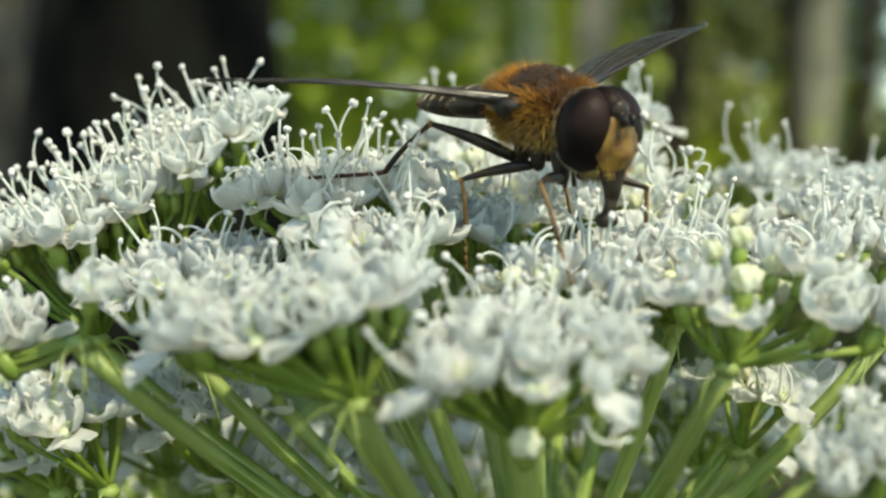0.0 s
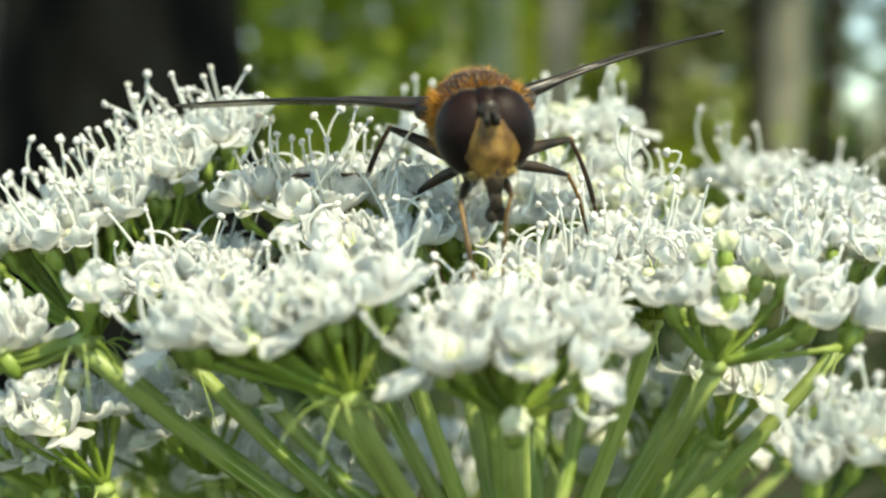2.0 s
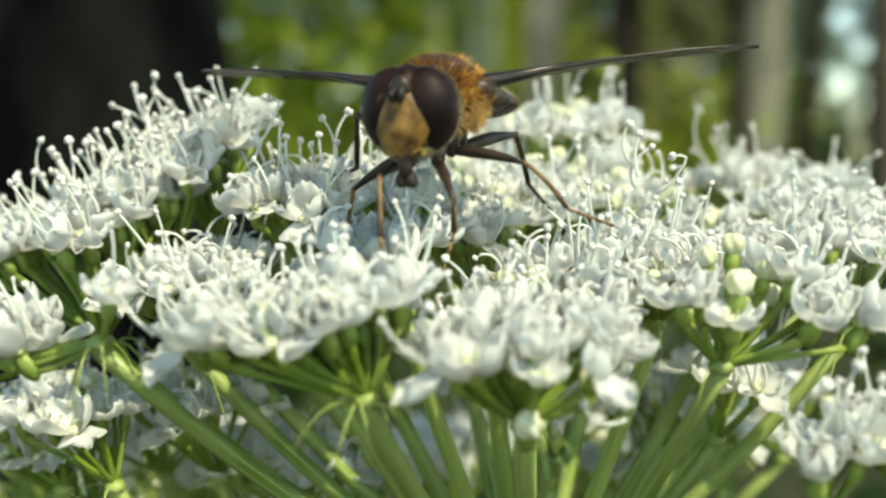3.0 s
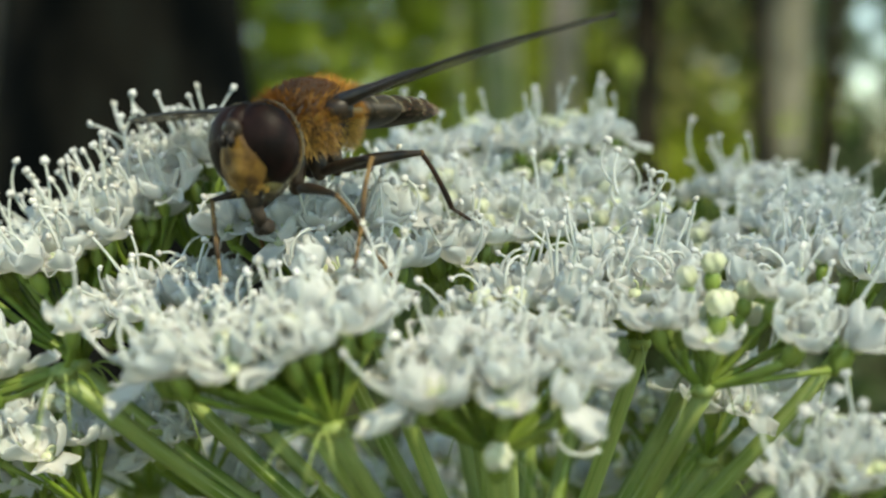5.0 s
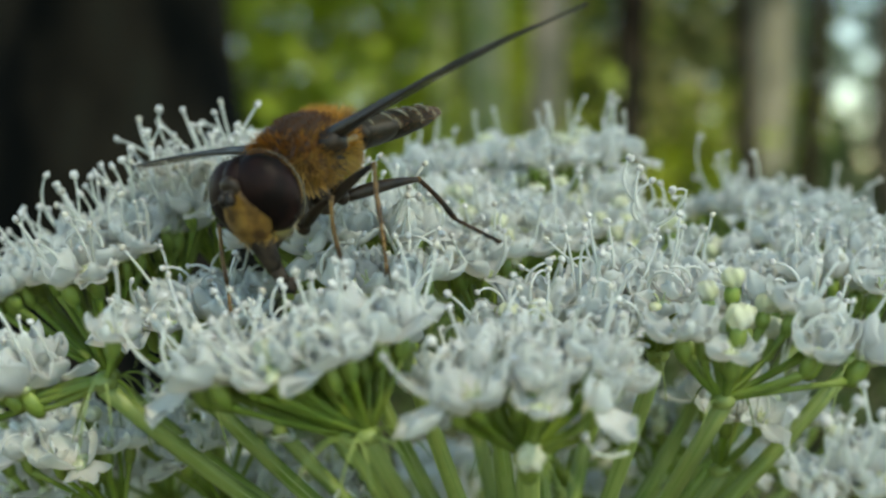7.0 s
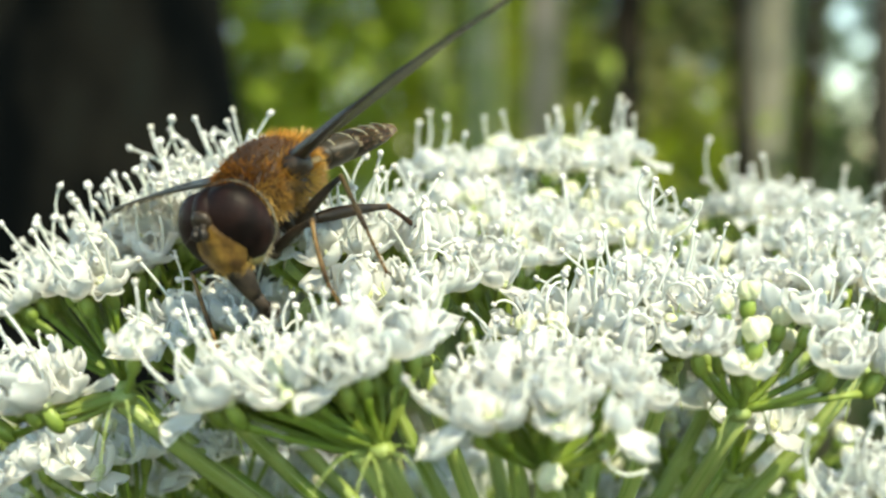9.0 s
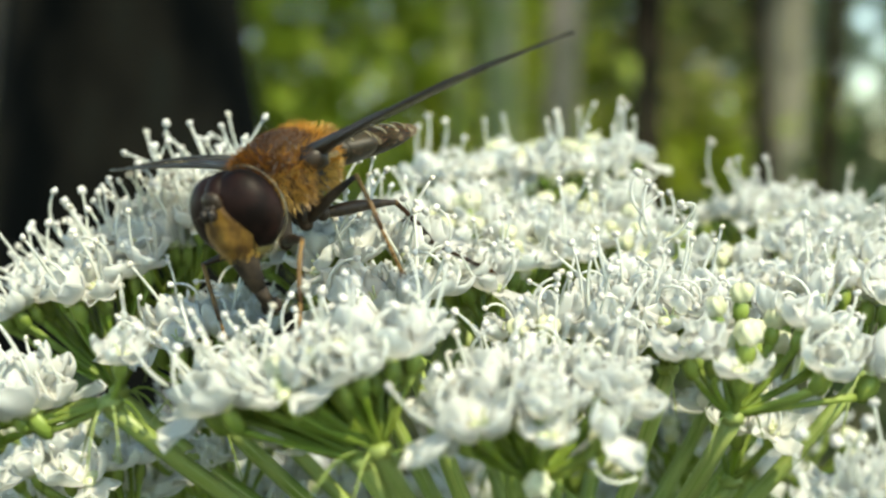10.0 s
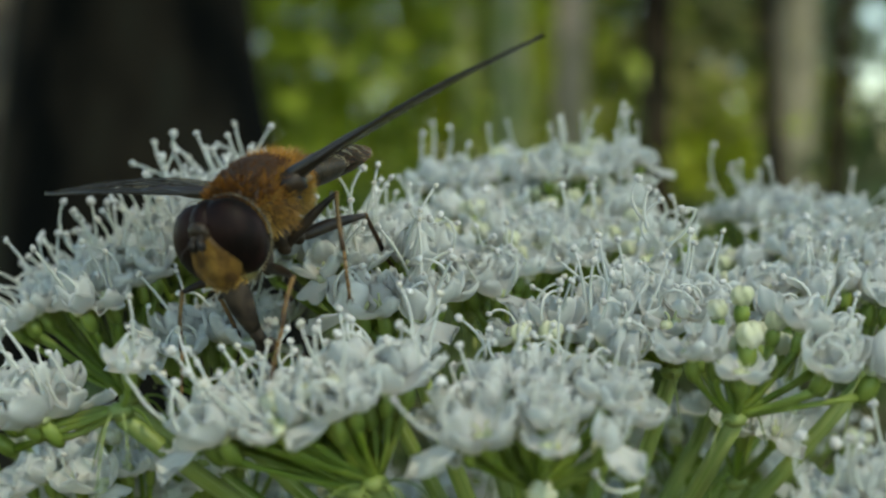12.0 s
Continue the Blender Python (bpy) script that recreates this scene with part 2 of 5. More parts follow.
# ---- flower pieces, in millimetres, shared between all flowers ----
def petal_mesh(rng, length, width, notch, arc, cup, fold):
    """A notched petal along +y, thin but closed: its middle line curves upwards through arc radians, its sides cup, with shallow folds."""
    bm = bmesh.new()
    ns, nv = 9, 9
    wob, ph = rng.uniform(-0.10, 0.10), rng.uniform(0, 6)
    line, y, z = [], 0.0, 0.0
    for i in range(ns):
        th = arc * (i / (ns - 1)) ** 1.3
        line.append((y, z, th))
        y += length / (ns - 1) * math.cos(th)
        z += length / (ns - 1) * math.sin(th)
    sheets = []
    for side in (0, 1):
        rows = []
        for i, (y, z, th) in enumerate(line):
            s = i / (ns - 1)
            w = width * (0.22 + 0.78 * math.sin(math.pi * (0.08 + 0.73 * s)) ** 0.8) * (1 if s < 0.98 else 0.80)
            row = []
            for j in range(nv):
                v = 2 * j / (nv - 1) - 1
                back = notch * length * (1 - abs(v)) ** 3 * max(0, s - 0.45) * 1.8 + 0.24 * length * v * v * s ** 3
                lift = cup * width * v * v * (0.35 + 0.65 * s) + fold * length * (math.sin(6 * v + ph) + 0.5 * math.sin(11 * v - ph)) * s + wob * v * s * width - 0.035 * side
                row.append(bm.verts.new((0.5 * w * v * (1 - 0.25 * cup), y - back * math.cos(th) - lift * math.sin(th), z - back * math.sin(th) + lift * math.cos(th))))
            rows.append(row)
        sheets.append(rows)
    a, b = sheets
    for i in range(ns - 1):
        for j in range(nv - 1):
            bm.faces.new((a[i][j], a[i][j + 1], a[i + 1][j + 1], a[i + 1][j]))
            bm.faces.new((b[i][j], b[i + 1][j], b[i + 1][j + 1], b[i][j + 1]))
    edge = [(i, 0) for i in range(ns)] + [(ns - 1, j) for j in range(1, nv)] + [(i, nv - 1) for i in range(ns - 2, -1, -1)] + [(0, j) for j in range(nv - 2, 0, -1)]
    for (i, j), (k, l) in zip(edge, edge[1:] + edge[:1]):
        bm.faces.new((a[i][j], a[k][l], b[k][l], b[i][j]))
    bmesh.ops.recalc_face_normals(bm, faces=bm.faces)
    return mesh_of(bm, [PETAL], name="petal")


def stamen_mesh(rng, length, lean, hook, pale):
    """A thin thread with a bead at its end, leaning out along +y; hook bends it back in."""
    bm = bmesh.new()
    pts, p, ang = [], Vector((0, 0, 0)), lean
    n = 9
    side = rng.uniform(-0.5, 0.5)
    for i in range(n):
        pts.append(p.copy())
        p = p + Vector((math.sin(side) * math.sin(ang), math.cos(side) * math.sin(ang), math.cos(ang))) * length / (n - 1)
        ang += hook / (n - 1)
        side += rng.uniform(-0.12, 0.12)
    tube(bm, pts, [0.088 - 0.036 * i / (n - 1) for i in range(n)], 5, 0)
    d = (pts[-1] - pts[-2]).normalized()
    turn = d.to_track_quat("Z", "Y").to_matrix() @ Euler((rng.uniform(-0.6, 0.6), rng.uniform(-0.6, 0.6), rng.uniform(0, 3))).to_matrix()
    k = rng.uniform(0.9, 1.15)
    blob(bm, pts[-1] + d * 0.12, (0.165 * k, 0.115 * k, 0.155 * k), 9, 6, 1, turn, lambda q: 1 - 0.35 * math.exp(-22 * q.x * q.x) * abs(q.z))
    return mesh_of(bm, [FILAMENT, ANTHER_PALE if pale else ANTHER], name="stamen")


def flower_mesh(rng, styles):
    """The green ribbed ovary with the two-lobed disc on it; its rim, where petals join, is at the origin."""
    bm = bmesh.new()
    blob(bm, (0, 0, -0.55), (0.34, 0.29, 0.56), 10, 6, 0, None, lambda q: 1 + 0.09 * math.cos(5 * math.atan2(q.y, q.x)))
    for s in (-1, 1):
        blob(bm, (0.21 * s, 0, 0.04), (0.27, 0.30, 0.22), 8, 6, 1)
        if styles:
            tube(bm, bend((0.14 * s, 0, 0.15), (0.30 * s, 0.05, 0.62), (-0.08 * s, 0, 0.05), 5), [0.06, 0.05, 0.045, 0.04, 0.05], 5, 1)
    return mesh_of(bm, [OVARY, DISC], name="flower")


def bud_mesh(rng):
    """A closed bud: five petals folded over one another on a green base."""
    bm = bmesh.new()
    blob(bm, (0, 0, -0.45), (0.36, 0.34, 0.52), 9, 6, 0)
    ph = rng.uniform(0, 6)
    blob(bm, (0, 0, 0.28), (0.52, 0.48, 0.50), 25, 10, 1, None,
         lambda q: 1 - 0.24 * abs(math.cos(2.5 * math.atan2(q.y, q.x) + ph + 1.6 * q.z)) ** 3 * (1 - 0.4 * q.z * q.z) + 0.06 * math.sin(3 * q.x + ph) * q.z - 0.22 * max(0, q.z - 0.8) * 3)
    return mesh_of(bm, [OVARY, BUD], name="bud")


FR = random.Random(5)
PETALS = [petal_mesh(FR, FR.uniform(1.45, 1.85), FR.uniform(1.4, 1.75), FR.uniform(0.05, 0.25), FR.uniform(0.8, 1.7), FR.uniform(0.2, 0.45), 0.05) for _ in range(14)]
CLOSED = [petal_mesh(FR, FR.uniform(1.5, 1.9), FR.uniform(1.4, 1.7), FR.uniform(0.0, 0.15), FR.uniform(1.8, 2.4), FR.uniform(0.25, 0.45), 0.055) for _ in range(8)]
BIG_PETALS = [petal_mesh(FR, FR.uniform(1.7, 2.2), FR.uniform(1.7, 2.2), FR.uniform(0.1, 0.3), FR.uniform(0.4, 1.3), FR.uniform(0.1, 0.4), 0.08) for _ in range(12)]
STAMENS = [stamen_mesh(FR, FR.uniform(2.3, 3.4), FR.uniform(0.1, 0.7), FR.choice((-0.5, 0.2, 0.5, -0.9)), k % 3 > 0) for k in range(12)]
HOOKED = [stamen_mesh(FR, FR.uniform(2.2, 3.3), FR.uniform(0.6, 1.1), -FR.uniform(2.2, 3.9), True) for _ in range(8)]
FLOWERS = [flower_mesh(FR, k > 0) for k in range(3)]
BUDS = [bud_mesh(FR) for _ in range(4)]
CONE = Vector((4.5, 57, -27))


def up_turn(d, spin):
    """The turn that lays local z along d, spun about it."""
    return d.to_track_quat("Z", "Y").to_matrix().to_4x4() @ Matrix.Rotation(spin, 4, "Z")


def flower_on(base, rng, m, spin, rr, closed, stamen_share):
    """A flower with its petals and stamens at the pose m; rr is its distance from the middle of its cluster, 0 to 1."""
    own = Matrix.Rotation(rng.uniform(0, 3), 4, "Z")
    flower = part("flower", rng.choice(FLOWERS), base, m=m @ own)
    back = own.inverted()
    first = rng.uniform(-0.3, 0.3)
    open_by = rng.uniform(0.45, 1.2)
    for j in range(5):
        ang = spin + first + j * 2 * math.pi / 5 - math.pi / 2
        outer = math.cos(j * 2 * math.pi / 5 + first)
        big = not closed and rr > 0.7 and outer > 0.5
        me = rng.choice(CLOSED if closed else BIG_PETALS if big else PETALS)
        lift = 0.1 if closed else open_by + rng.uniform(-0.15, 0.25) if not big else rng.choice((rng.uniform(-0.4, 0.0), rng.uniform(0.1, 0.7)))
        turned = back @ Matrix.Rotation(ang, 4, "Z")
        if rng.random() > 0.04:
            part("petal", me, flower, m=turned @ Matrix.Translation((0, 0.30 * MM, (-0.02 - 0.02 * (j % 2)) * MM)) @ Matrix.Rotation(lift, 4, "X") @ Matrix.Rotation(rng.uniform(-0.25, 0.25), 4, "Y"))
        if rng.random() < (0.32 if closed else 0.75) * stamen_share:
            me = rng.choice(HOOKED if rng.random() < 0.62 else STAMENS)
            part("stamen", me, flower, m=turned @ Matrix.Rotation(math.pi / 5 + rng.uniform(-0.2, 0.2), 4, "Z") @ Matrix.Translation((0, 0.32 * MM, 0)) @ Matrix.Rotation(rng.uniform(-0.3, 0.2), 4, "X"))
    return flower


def umbellet(seed, hub, centre, radius, count, tilt=(0, 0), buds=0.1, stamen_share=0.75, root=CONE, label="", size=1.0, bow=(0, 0, -1.0)):
    """A small flower cluster: stalk, hub, pedicels, flowers with petals and stamens. hub, centre: millimetres off the first eye."""
    rng = random.Random(seed)
    hub, centre = Vector(hub), Vector(centre)
    base = new("umbellet")
    base.location, base.rotation_euler = at(*hub), TIP.to_euler()
    tagged(base, label or "cluster of small white flowers on thin green pedicels", "flower cluster", "flower clusters of the umbel")
    off = centre - hub
    n = Vector((tilt[0], tilt[1], 1)).normalized()
    bm = bmesh.new()
    pts = bend(root - hub, (0, 0, -0.2), bow, 9)
    tube(bm, pts, [0.45 - 0.012 * i for i in range(9)], 24, 0, rib=0.16, stripe=4)
    blob(bm, (0, 0, 0.02), (0.52, 0.52, 0.38), 10, 6, 0)
    part("stalk", mesh_of(bm, [STALK, STALK_PALE], name="stalk"), base)
    for k in range(rng.randint(3, 5)):
        a = rng.uniform(0, 6.28)
        d = Vector((math.cos(a), math.sin(a), 0))
        bm = bmesh.new()
        tube(bm, bend(d * 0.5, d * rng.uniform(1.2, 3) + Vector((0, 0, rng.uniform(-3.6, -0.8))), (0, 0, rng.uniform(0.2, 0.9)), 7), [0.07, 0.062, 0.052, 0.044, 0.036, 0.028, 0.015], 5, 0)
        part("bracteole", mesh_of(bm, [STALK], name="bracteole"), base)
    side = n.orthogonal().normalized()
    other = n.cross(side)
    for k in range(count):
        rr = math.sqrt((k + 0.5) / count)
        a = k * 2.39996 + rng.uniform(-0.25, 0.25)
        out = side * math.cos(a) + other * math.sin(a)
        p = off + out * radius * rr + n * (rng.uniform(-0.35, 0.35) - 0.10 * radius * rr * rr)
        d = (p.normalized() * 0.4 + n * 0.8 + out * 0.12 * rr).normalized()
        is_bud = rng.random() < (buds * (1.6 if rr < 0.6 else 0.5))
        k_size = size * rng.uniform(0.85, 1.12)
        if is_bud:
            p = p - n * (rng.uniform(0.3, 1.0) if buds < 0.35 else rng.uniform(-0.5, 0.4))
        foot = p - d * (0.9 if not is_bud else 0.75) * k_size
        bm = bmesh.new()
        tube(bm, bend((0, 0, 0.1), foot, out * rr * rng.uniform(-0.05, 0.3), 6), [0.17, 0.145, 0.13, 0.12, 0.125, 0.19], 7, 0)
        part("pedicel", mesh_of(bm, [PEDICEL], name="pedicel"), base)
        spin = math.atan2(*(up_turn(d, 0).to_3x3().transposed() @ out).to_2d().yx) if rr > 0.1 else 0
        m = Matrix.Translation(p * MM) @ up_turn(d, 0) @ Matrix.Scale(k_size, 4)
        if is_bud:
            part("bud", rng.choice(BUDS), base, m=m @ Matrix.Rotation(rng.uniform(0, 6), 4, "Z"))
            continue
        flower_on(base, rng, m, spin, rr, rng.random() < 0.5 and rr < 0.95, stamen_share)
    return base


# ---- the white umbel: cluster by cluster (seed, hub, middle of the flowers, radius, count, tilt, share of buds, share of stamens) ----
CLUSTERS = [
    (11, (-2.9, 41.9, -11.2), (-4.6, 43.2, -8.2), 3.1, 27, (-0.22, 0.0), 0.25, 0.5),
    (12, (2.6, 41.0, -12.0), (2.8, 42.0, -9.0), 3.8, 26, (0, -0.10), 0.12, 0.7),
    (13, (10.5, 44.8, -10.8), (12.6, 46.6, -8.2), 4.0, 11, (0.05, -0.08), 0.25, 0.5),
    (14, (13.2, 40.8, -15.6), (13.5, 40.7, -12.9), 1.5, 5, (0, -0.15), 0.1, 0.5),
    (15, (-15.2, 55.9, -12.0), (-17.0, 58.9, -6.7), 4.9, 28, (-0.36, -0.12), 0.05, 0.7),
    (16, (-10.7, 61.6, -8.2), (-11.6, 62.4, -3.4), 3.0, 18, (-0.42, -0.22), 0, 0.7),
    (17, (-12.95, 45.0, -9.75), (-17.0, 46.8, -10.0), 1.9, 10, (-0.25, -0.2), 0.1, 0.6),
    (46, (16.6, 41.2, -15.4), (15.9, 41.0, -12.6), 1.2, 4, (0, -0.1), 0.2, 0.5),
    (18, (-18.3, 58.8, -20.2), (-19.6, 59.2, -17.6), 2.3, 7, (-0.2, -0.2), 0.05, 0.5),
    (19, (-4.4, 56.2, -9.4), (-4.4, 57.0, -5.3), 4.8, 26, (0, -0.02), 0.1, 0.7),
    (20, (-1.5, 50.2, -9.7), (-2.1, 51.1, -7.0), 2.4, 10, (0, -0.1), 0.05, 0.6),
    (21, (3.6, 49.0, -11.3), (5.1, 49.4, -8.5), 3.5, 17, (0, -0.05), 0.4, 0.6),
    (22, (9.5, 52.1, -10.6), (9.3, 52.5, -7.7), 3.3, 16, (0.1, -0.05), 0.25, 0.6),
    (23, (20.3, 74.1, -12.0), (21.2, 75.8, -6.6), 5.3, 20, (0.1, 0), 0.2, 0.5),
    (24, (6.5, 71.4, -9.9), (7.3, 73.5, -2.7), 5.2, 34, (0, -0.05), 0.8, 0.4),
    (25, (14.4, 60.0, -11.6), (15.1, 61.5, -7.9), 5.3, 24, (0.1, -0.03), 0.4, 0.5),
    (26, (9.0, 62.2, -10.7), (9.7, 63.7, -6.6), 4.0, 21, (0, -0.05), 0.6, 0.4),
    (27, (1.0, 63.3, -10.0), (1.0, 64.9, -5.4), 4.2, 21, (0, -0.05), 0.6, 0.5),
    (30, (-3.5, 42.3, -11.2), (-7.6, 43.8, -8.8), 2.1, 11, (-0.15, -0.05), 0.0, 0.5),
    (38, (-12.8, 59.3, -9.4), (-13.6, 60.3, -4.9), 3.2, 15, (-0.4, -0.15), 0.05, 0.7),
    (29, (-10.8, 52.6, -11.5), (-10.9, 54.4, -8.6), 3.2, 15, (-0.05, -0.08), 0.1, 0.6),
    (39, (19.6, 61.6, -10.5), (20.3, 62.1, -7.4), 3.6, 15, (0.15, -0.03), 0.3, 0.5),
    (40, (2.2, 54.6, -10.4), (1.6, 55.6, -6.9), 1.9, 7, (-0.1, -0.05), 0.15, 0.6),
    (47, (6.6, 66.8, -10.2), (6.8, 68.2, -4.9), 4.4, 24, (0, -0.40), 0.6, 0.4),
    (48, (2.6, 58.6, -10.4), (4.0, 60.2, -6.4), 2.6, 12, (0.0, -0.3), 0.45, 0.4),
    (41, (1.2, 71.6, -10.0), (0.4, 72.6, -3.9), 2.4, 9, (-0.1, 0), 0.3, 0.4),
    (28, (18.7, 54.0, -11.5), (19.1, 55.0, -8.0), 2.7, 10, (0.2, -0.05), 0.2, 0.5),
]
UMBELLETS = {}
HUBS = {row[0]: Vector(row[1]) for row in CLUSTERS}
for seed, hub, centre, radius, count, tilt, buds, share in CLUSTERS:
    UMBELLETS[seed] = umbellet(seed, hub, centre, radius * (0.92 if 20 <= seed <= 27 else 1.0), round(count * (1.0 if seed == 13 or 20 <= seed <= 27 else 1.2)), tilt, buds, share, size=0.94 if seed in (12, 14, 18) else 1.06)

# single buds and half-open flowers: cluster, place, kind, size
SINGLE = [
    (13, (10.0, 45.4, -6.9), "bud", 0.9), (13, (11.0, 44.6, -7.8), "bud", 1.15), (13, (11.1, 46.0, -6.5), "bud", 0.95), (13, (10.6, 43.8, -8.9), "closed", 0.95),
    (13, (8.7, 44.4, -8.2), "closed", 1.0), (13, (13.2, 45.0, -7.4), "closed", 1.0), (13, (14.2, 44.6, -8.9), "open", 1.1), (13, (12.2, 45.4, -7.4), "bud", 0.9),
    (17, (-12.3, 44.2, -7.8), "closed", 0.9), (12, (2.65, 40.0, -11.9), "bud", 1.1), (17, (-16.1, 45.4, -10.1), "open", 1.15),
    (11, (-6.3, 41.6, -8.3), "bud", 1.0), (11, (-5.0, 41.5, -7.9), "bud", 0.9), (11, (-4.2, 41.6, -7.7), "bud", 0.85),
]
SR = random.Random(4)
for cluster, place, kind, size in SINGLE:
    tip = Vector(place) - HUBS[cluster]
    d = (tip.normalized() * 0.6 + Vector((0, -0.08, 0.9))).normalized()
    bm = bmesh.new()
    tube(bm, bend((0, 0, 0.1), tip - d * 0.8 * size, (0, 0, -0.2), 6), [0.18, 0.15, 0.14, 0.13, 0.14, 0.2], 7, 0)
    part("pedicel", mesh_of(bm, [PEDICEL], name="pedicel"), UMBELLETS[cluster])
    m = Matrix.Translation(tip * MM) @ up_turn(d, 0) @ Matrix.Scale(size, 4)
    if kind == "bud":
        part("bud", SR.choice(BUDS), UMBELLETS[cluster], m=m)
    else:
        flower_on(UMBELLETS[cluster], SR, m, 0.0, 0.3 if kind == "closed" else 0.9, kind == "closed", 0.6)

# long stamens that stand out: cluster, place of the bead, lean of the thread, kind (1 long, 2 hooked, 3 lying)
LONG = [
    (16, -8.7, 61.9, 0.3, 0.45, 1),
    (16, -13.6, 61.9, 0.1, -0.5, 1),
    (16, -14.2, 61.7, -1.0, -0.3, 0),
    (16, -13.5, 61.7, -0.8, -0.1, 0),
    (16, -8.2, 61.7, -1.0, 0.3, 2),
    (16, -11.0, 61.7, -1.4, 0, 0),
    (16, -10.0, 61.6, -1.5, 0.1, 0),
    (15, -14.5, 59.1, -1.7, -0.35, 0),
    (15, -14.9, 59.0, -2.2, -0.3, 0),
    (15, -15.4, 59.0, -2.5, -0.3, 0),
    (15, -14.1, 59.0, -2.5, -0.3, 0),
    (15, -16.4, 58.9, -3.0, -0.2, 0),
    (15, -17.2, 59.0, -2.9, -0.05, 0),
    (15, -18.5, 59.0, -2.9, -0.1, 0),
    (15, -17.9, 58.9, -3.6, -0.3, 0),
    (15, -18.8, 58.8, -4.4, -0.05, 0),
    (15, -19.7, 58.7, -4.7, -0.3, 0),
    (15, -16.9, 58.8, -3.8, -0.1, 0),
    (15, -17.4, 58.6, -5.6, 0, 0),
    (24, -0.5, 73.0, -0.2, 0, 0),
    (24, 0.5, 72.9, -0.5, 0.1, 0),
    (24, -1.1, 72.9, -0.8, -0.1, 0),
    (24, 7.0, 72.8, -0.1, 0.1, 0),
    (24, 9.2, 72.8, 0.3, 0.1, 0),
    (24, 10.7, 72.7, -0.0, 0.05, 1),
    (24, 1.6, 72.7, -1.5, 0, 0),
    (24, 6.4, 72.7, -0.6, -0.2, 0),
    (23, 16.4, 74.3, -2.1, -0.25, 1),
    (23, 19.6, 74.0, -3.1, 0.2, 1),
    (23, 18.1, 73.9, -4.4, 0.1, 0),
    (23, 22.0, 73.7, -4.7, 0, 0),
    (23, 25.3, 73.6, -5.3, 0, 0),
    (23, 21.1, 73.7, -5.4, -0.2, 0),
    (23, 23.4, 73.5, -6.1, -0.3, 0),
    (26, 10.5, 61.1, -3.5, -0.1, 0),
    (26, 11.3, 61.0, -3.8, 0.1, 0),
    (26, 8.0, 61.2, -3.5, 0.1, 2),
    (26, 12.0, 60.9, -4.5, 0.1, 2),
    (19, -5.1, 56.3, -1.8, 0, 0),
    (19, -3.2, 56.3, -1.4, 0.3, 0),
    (19, -3.9, 56.3, -1.5, 0.2, 0),
    (19, -7.5, 56.4, -0.9, 0.3, 2),
    (19, -7.6, 56.3, -1.8, 0.2, 2),
    (19, -6.1, 56.2, -2.8, -0.1, 0),
    (19, -2.6, 56.3, -2.0, 0.2, 0),
    (11, -10.1, 42.5, -6.2, -0.4, 0),
    (11, -11.4, 42.5, -6.7, -0.5, 2),
    (11, -9.5, 42.6, -6.2, -0.3, 0),
    (21, 1.3, 46.4, -7.3, -0.25, 0),
    (21, 3.8, 46.4, -7.2, -0.3, 0),
    (21, 0.1, 46.5, -6.8, -0.3, 0),
    (12, 4.5, 39.9, -10.9, -0.6, 3),
    (12, 0.2, 40.3, -7.8, 0, 0),
    (12, 3.6, 40.3, -8.1, 0, 0),
    (12, -0.7, 40.3, -7.6, -0.1, 2),
    (14, 11.2, 38.4, -9.6, -0.3, 0),
    (14, 13.5, 38.6, -9.3, 0.1, 0),
    (14, 12.4, 38.5, -9.9, 0.2, 2),
    (14, 14.4, 38.8, -9.8, 0.2, 2),
    (18, -19.3, 57.1, -14.0, -0.2, 2),
    (18, -18.2, 57.0, -14.2, 0.3, 0),
    (22, 8.6, 49.3, -2.7, 0, 0),
    (22, 9.4, 49.2, -3.1, 0.1, 2),
    (22, 7.7, 49.5, -1.8, 0.1, 0),
    (22, 8.1, 49.4, -2.2, -0.1, 0),
]


def long_stamen(rng, cluster, tip, lean, kind):
    hub = UMBELLETS[cluster]
    tip = Vector(tip) - HUBS[cluster]
    length = (2.5, 3.7, 2.2, 2.8)[kind] * (0.7 if cluster in (21, 22, 26) else 1.0)
    foot = tip + (Vector((-lean * length + rng.uniform(-0.5, 0.5), rng.uniform(-0.6, 0.6), -length)) if kind != 3 else Vector((1.6, 0.3, -0.7)))
    bow = Vector((rng.uniform(-0.55, 0.55) + 0.35 * lean, 0, 0)) if kind != 3 else Vector((-0.2, 0, -0.4))
    pts = bend(foot, tip, bow, 10)
    if kind == 2:
        side = -1 if lean < 0 else 1
        for q in range(10):
            u = max(0, (q - 5) / 4)
            pts[q] += Vector((side * 0.32 * math.sin(math.pi * u), 0, 0.3 * math.sin(math.pi * u)))
    bm = bmesh.new()
    tube(bm, pts, [0.082 - 0.03 * q / 9 for q in range(10)], 6, 0)
    d = (pts[-1] - pts[-2]).normalized()
    k = rng.uniform(0.9, 1.2) * (0.85 if cluster in (21, 22, 26) else 1.0)
    turn = d.to_track_quat("Z", "Y").to_matrix() @ Euler((0, 0, rng.uniform(0, 3))).to_matrix()
    blob(bm, pts[-1], (0.215 * k, 0.145 * k, 0.20 * k), 12, 8, 1, turn, lambda v: 1 - 0.38 * math.exp(-22 * v.x * v.x) * abs(v.z) + 0.1 * math.sin(5 * v.x + 4 * v.z))
    part("stamen", mesh_of(bm, [FILAMENT, ANTHER_PALE], name="stamen"), hub)


LR = random.Random(9)
for cluster, x, y, z, lean, kind in LONG:
    long_stamen(LR, cluster, (x, y, z), lean, kind)

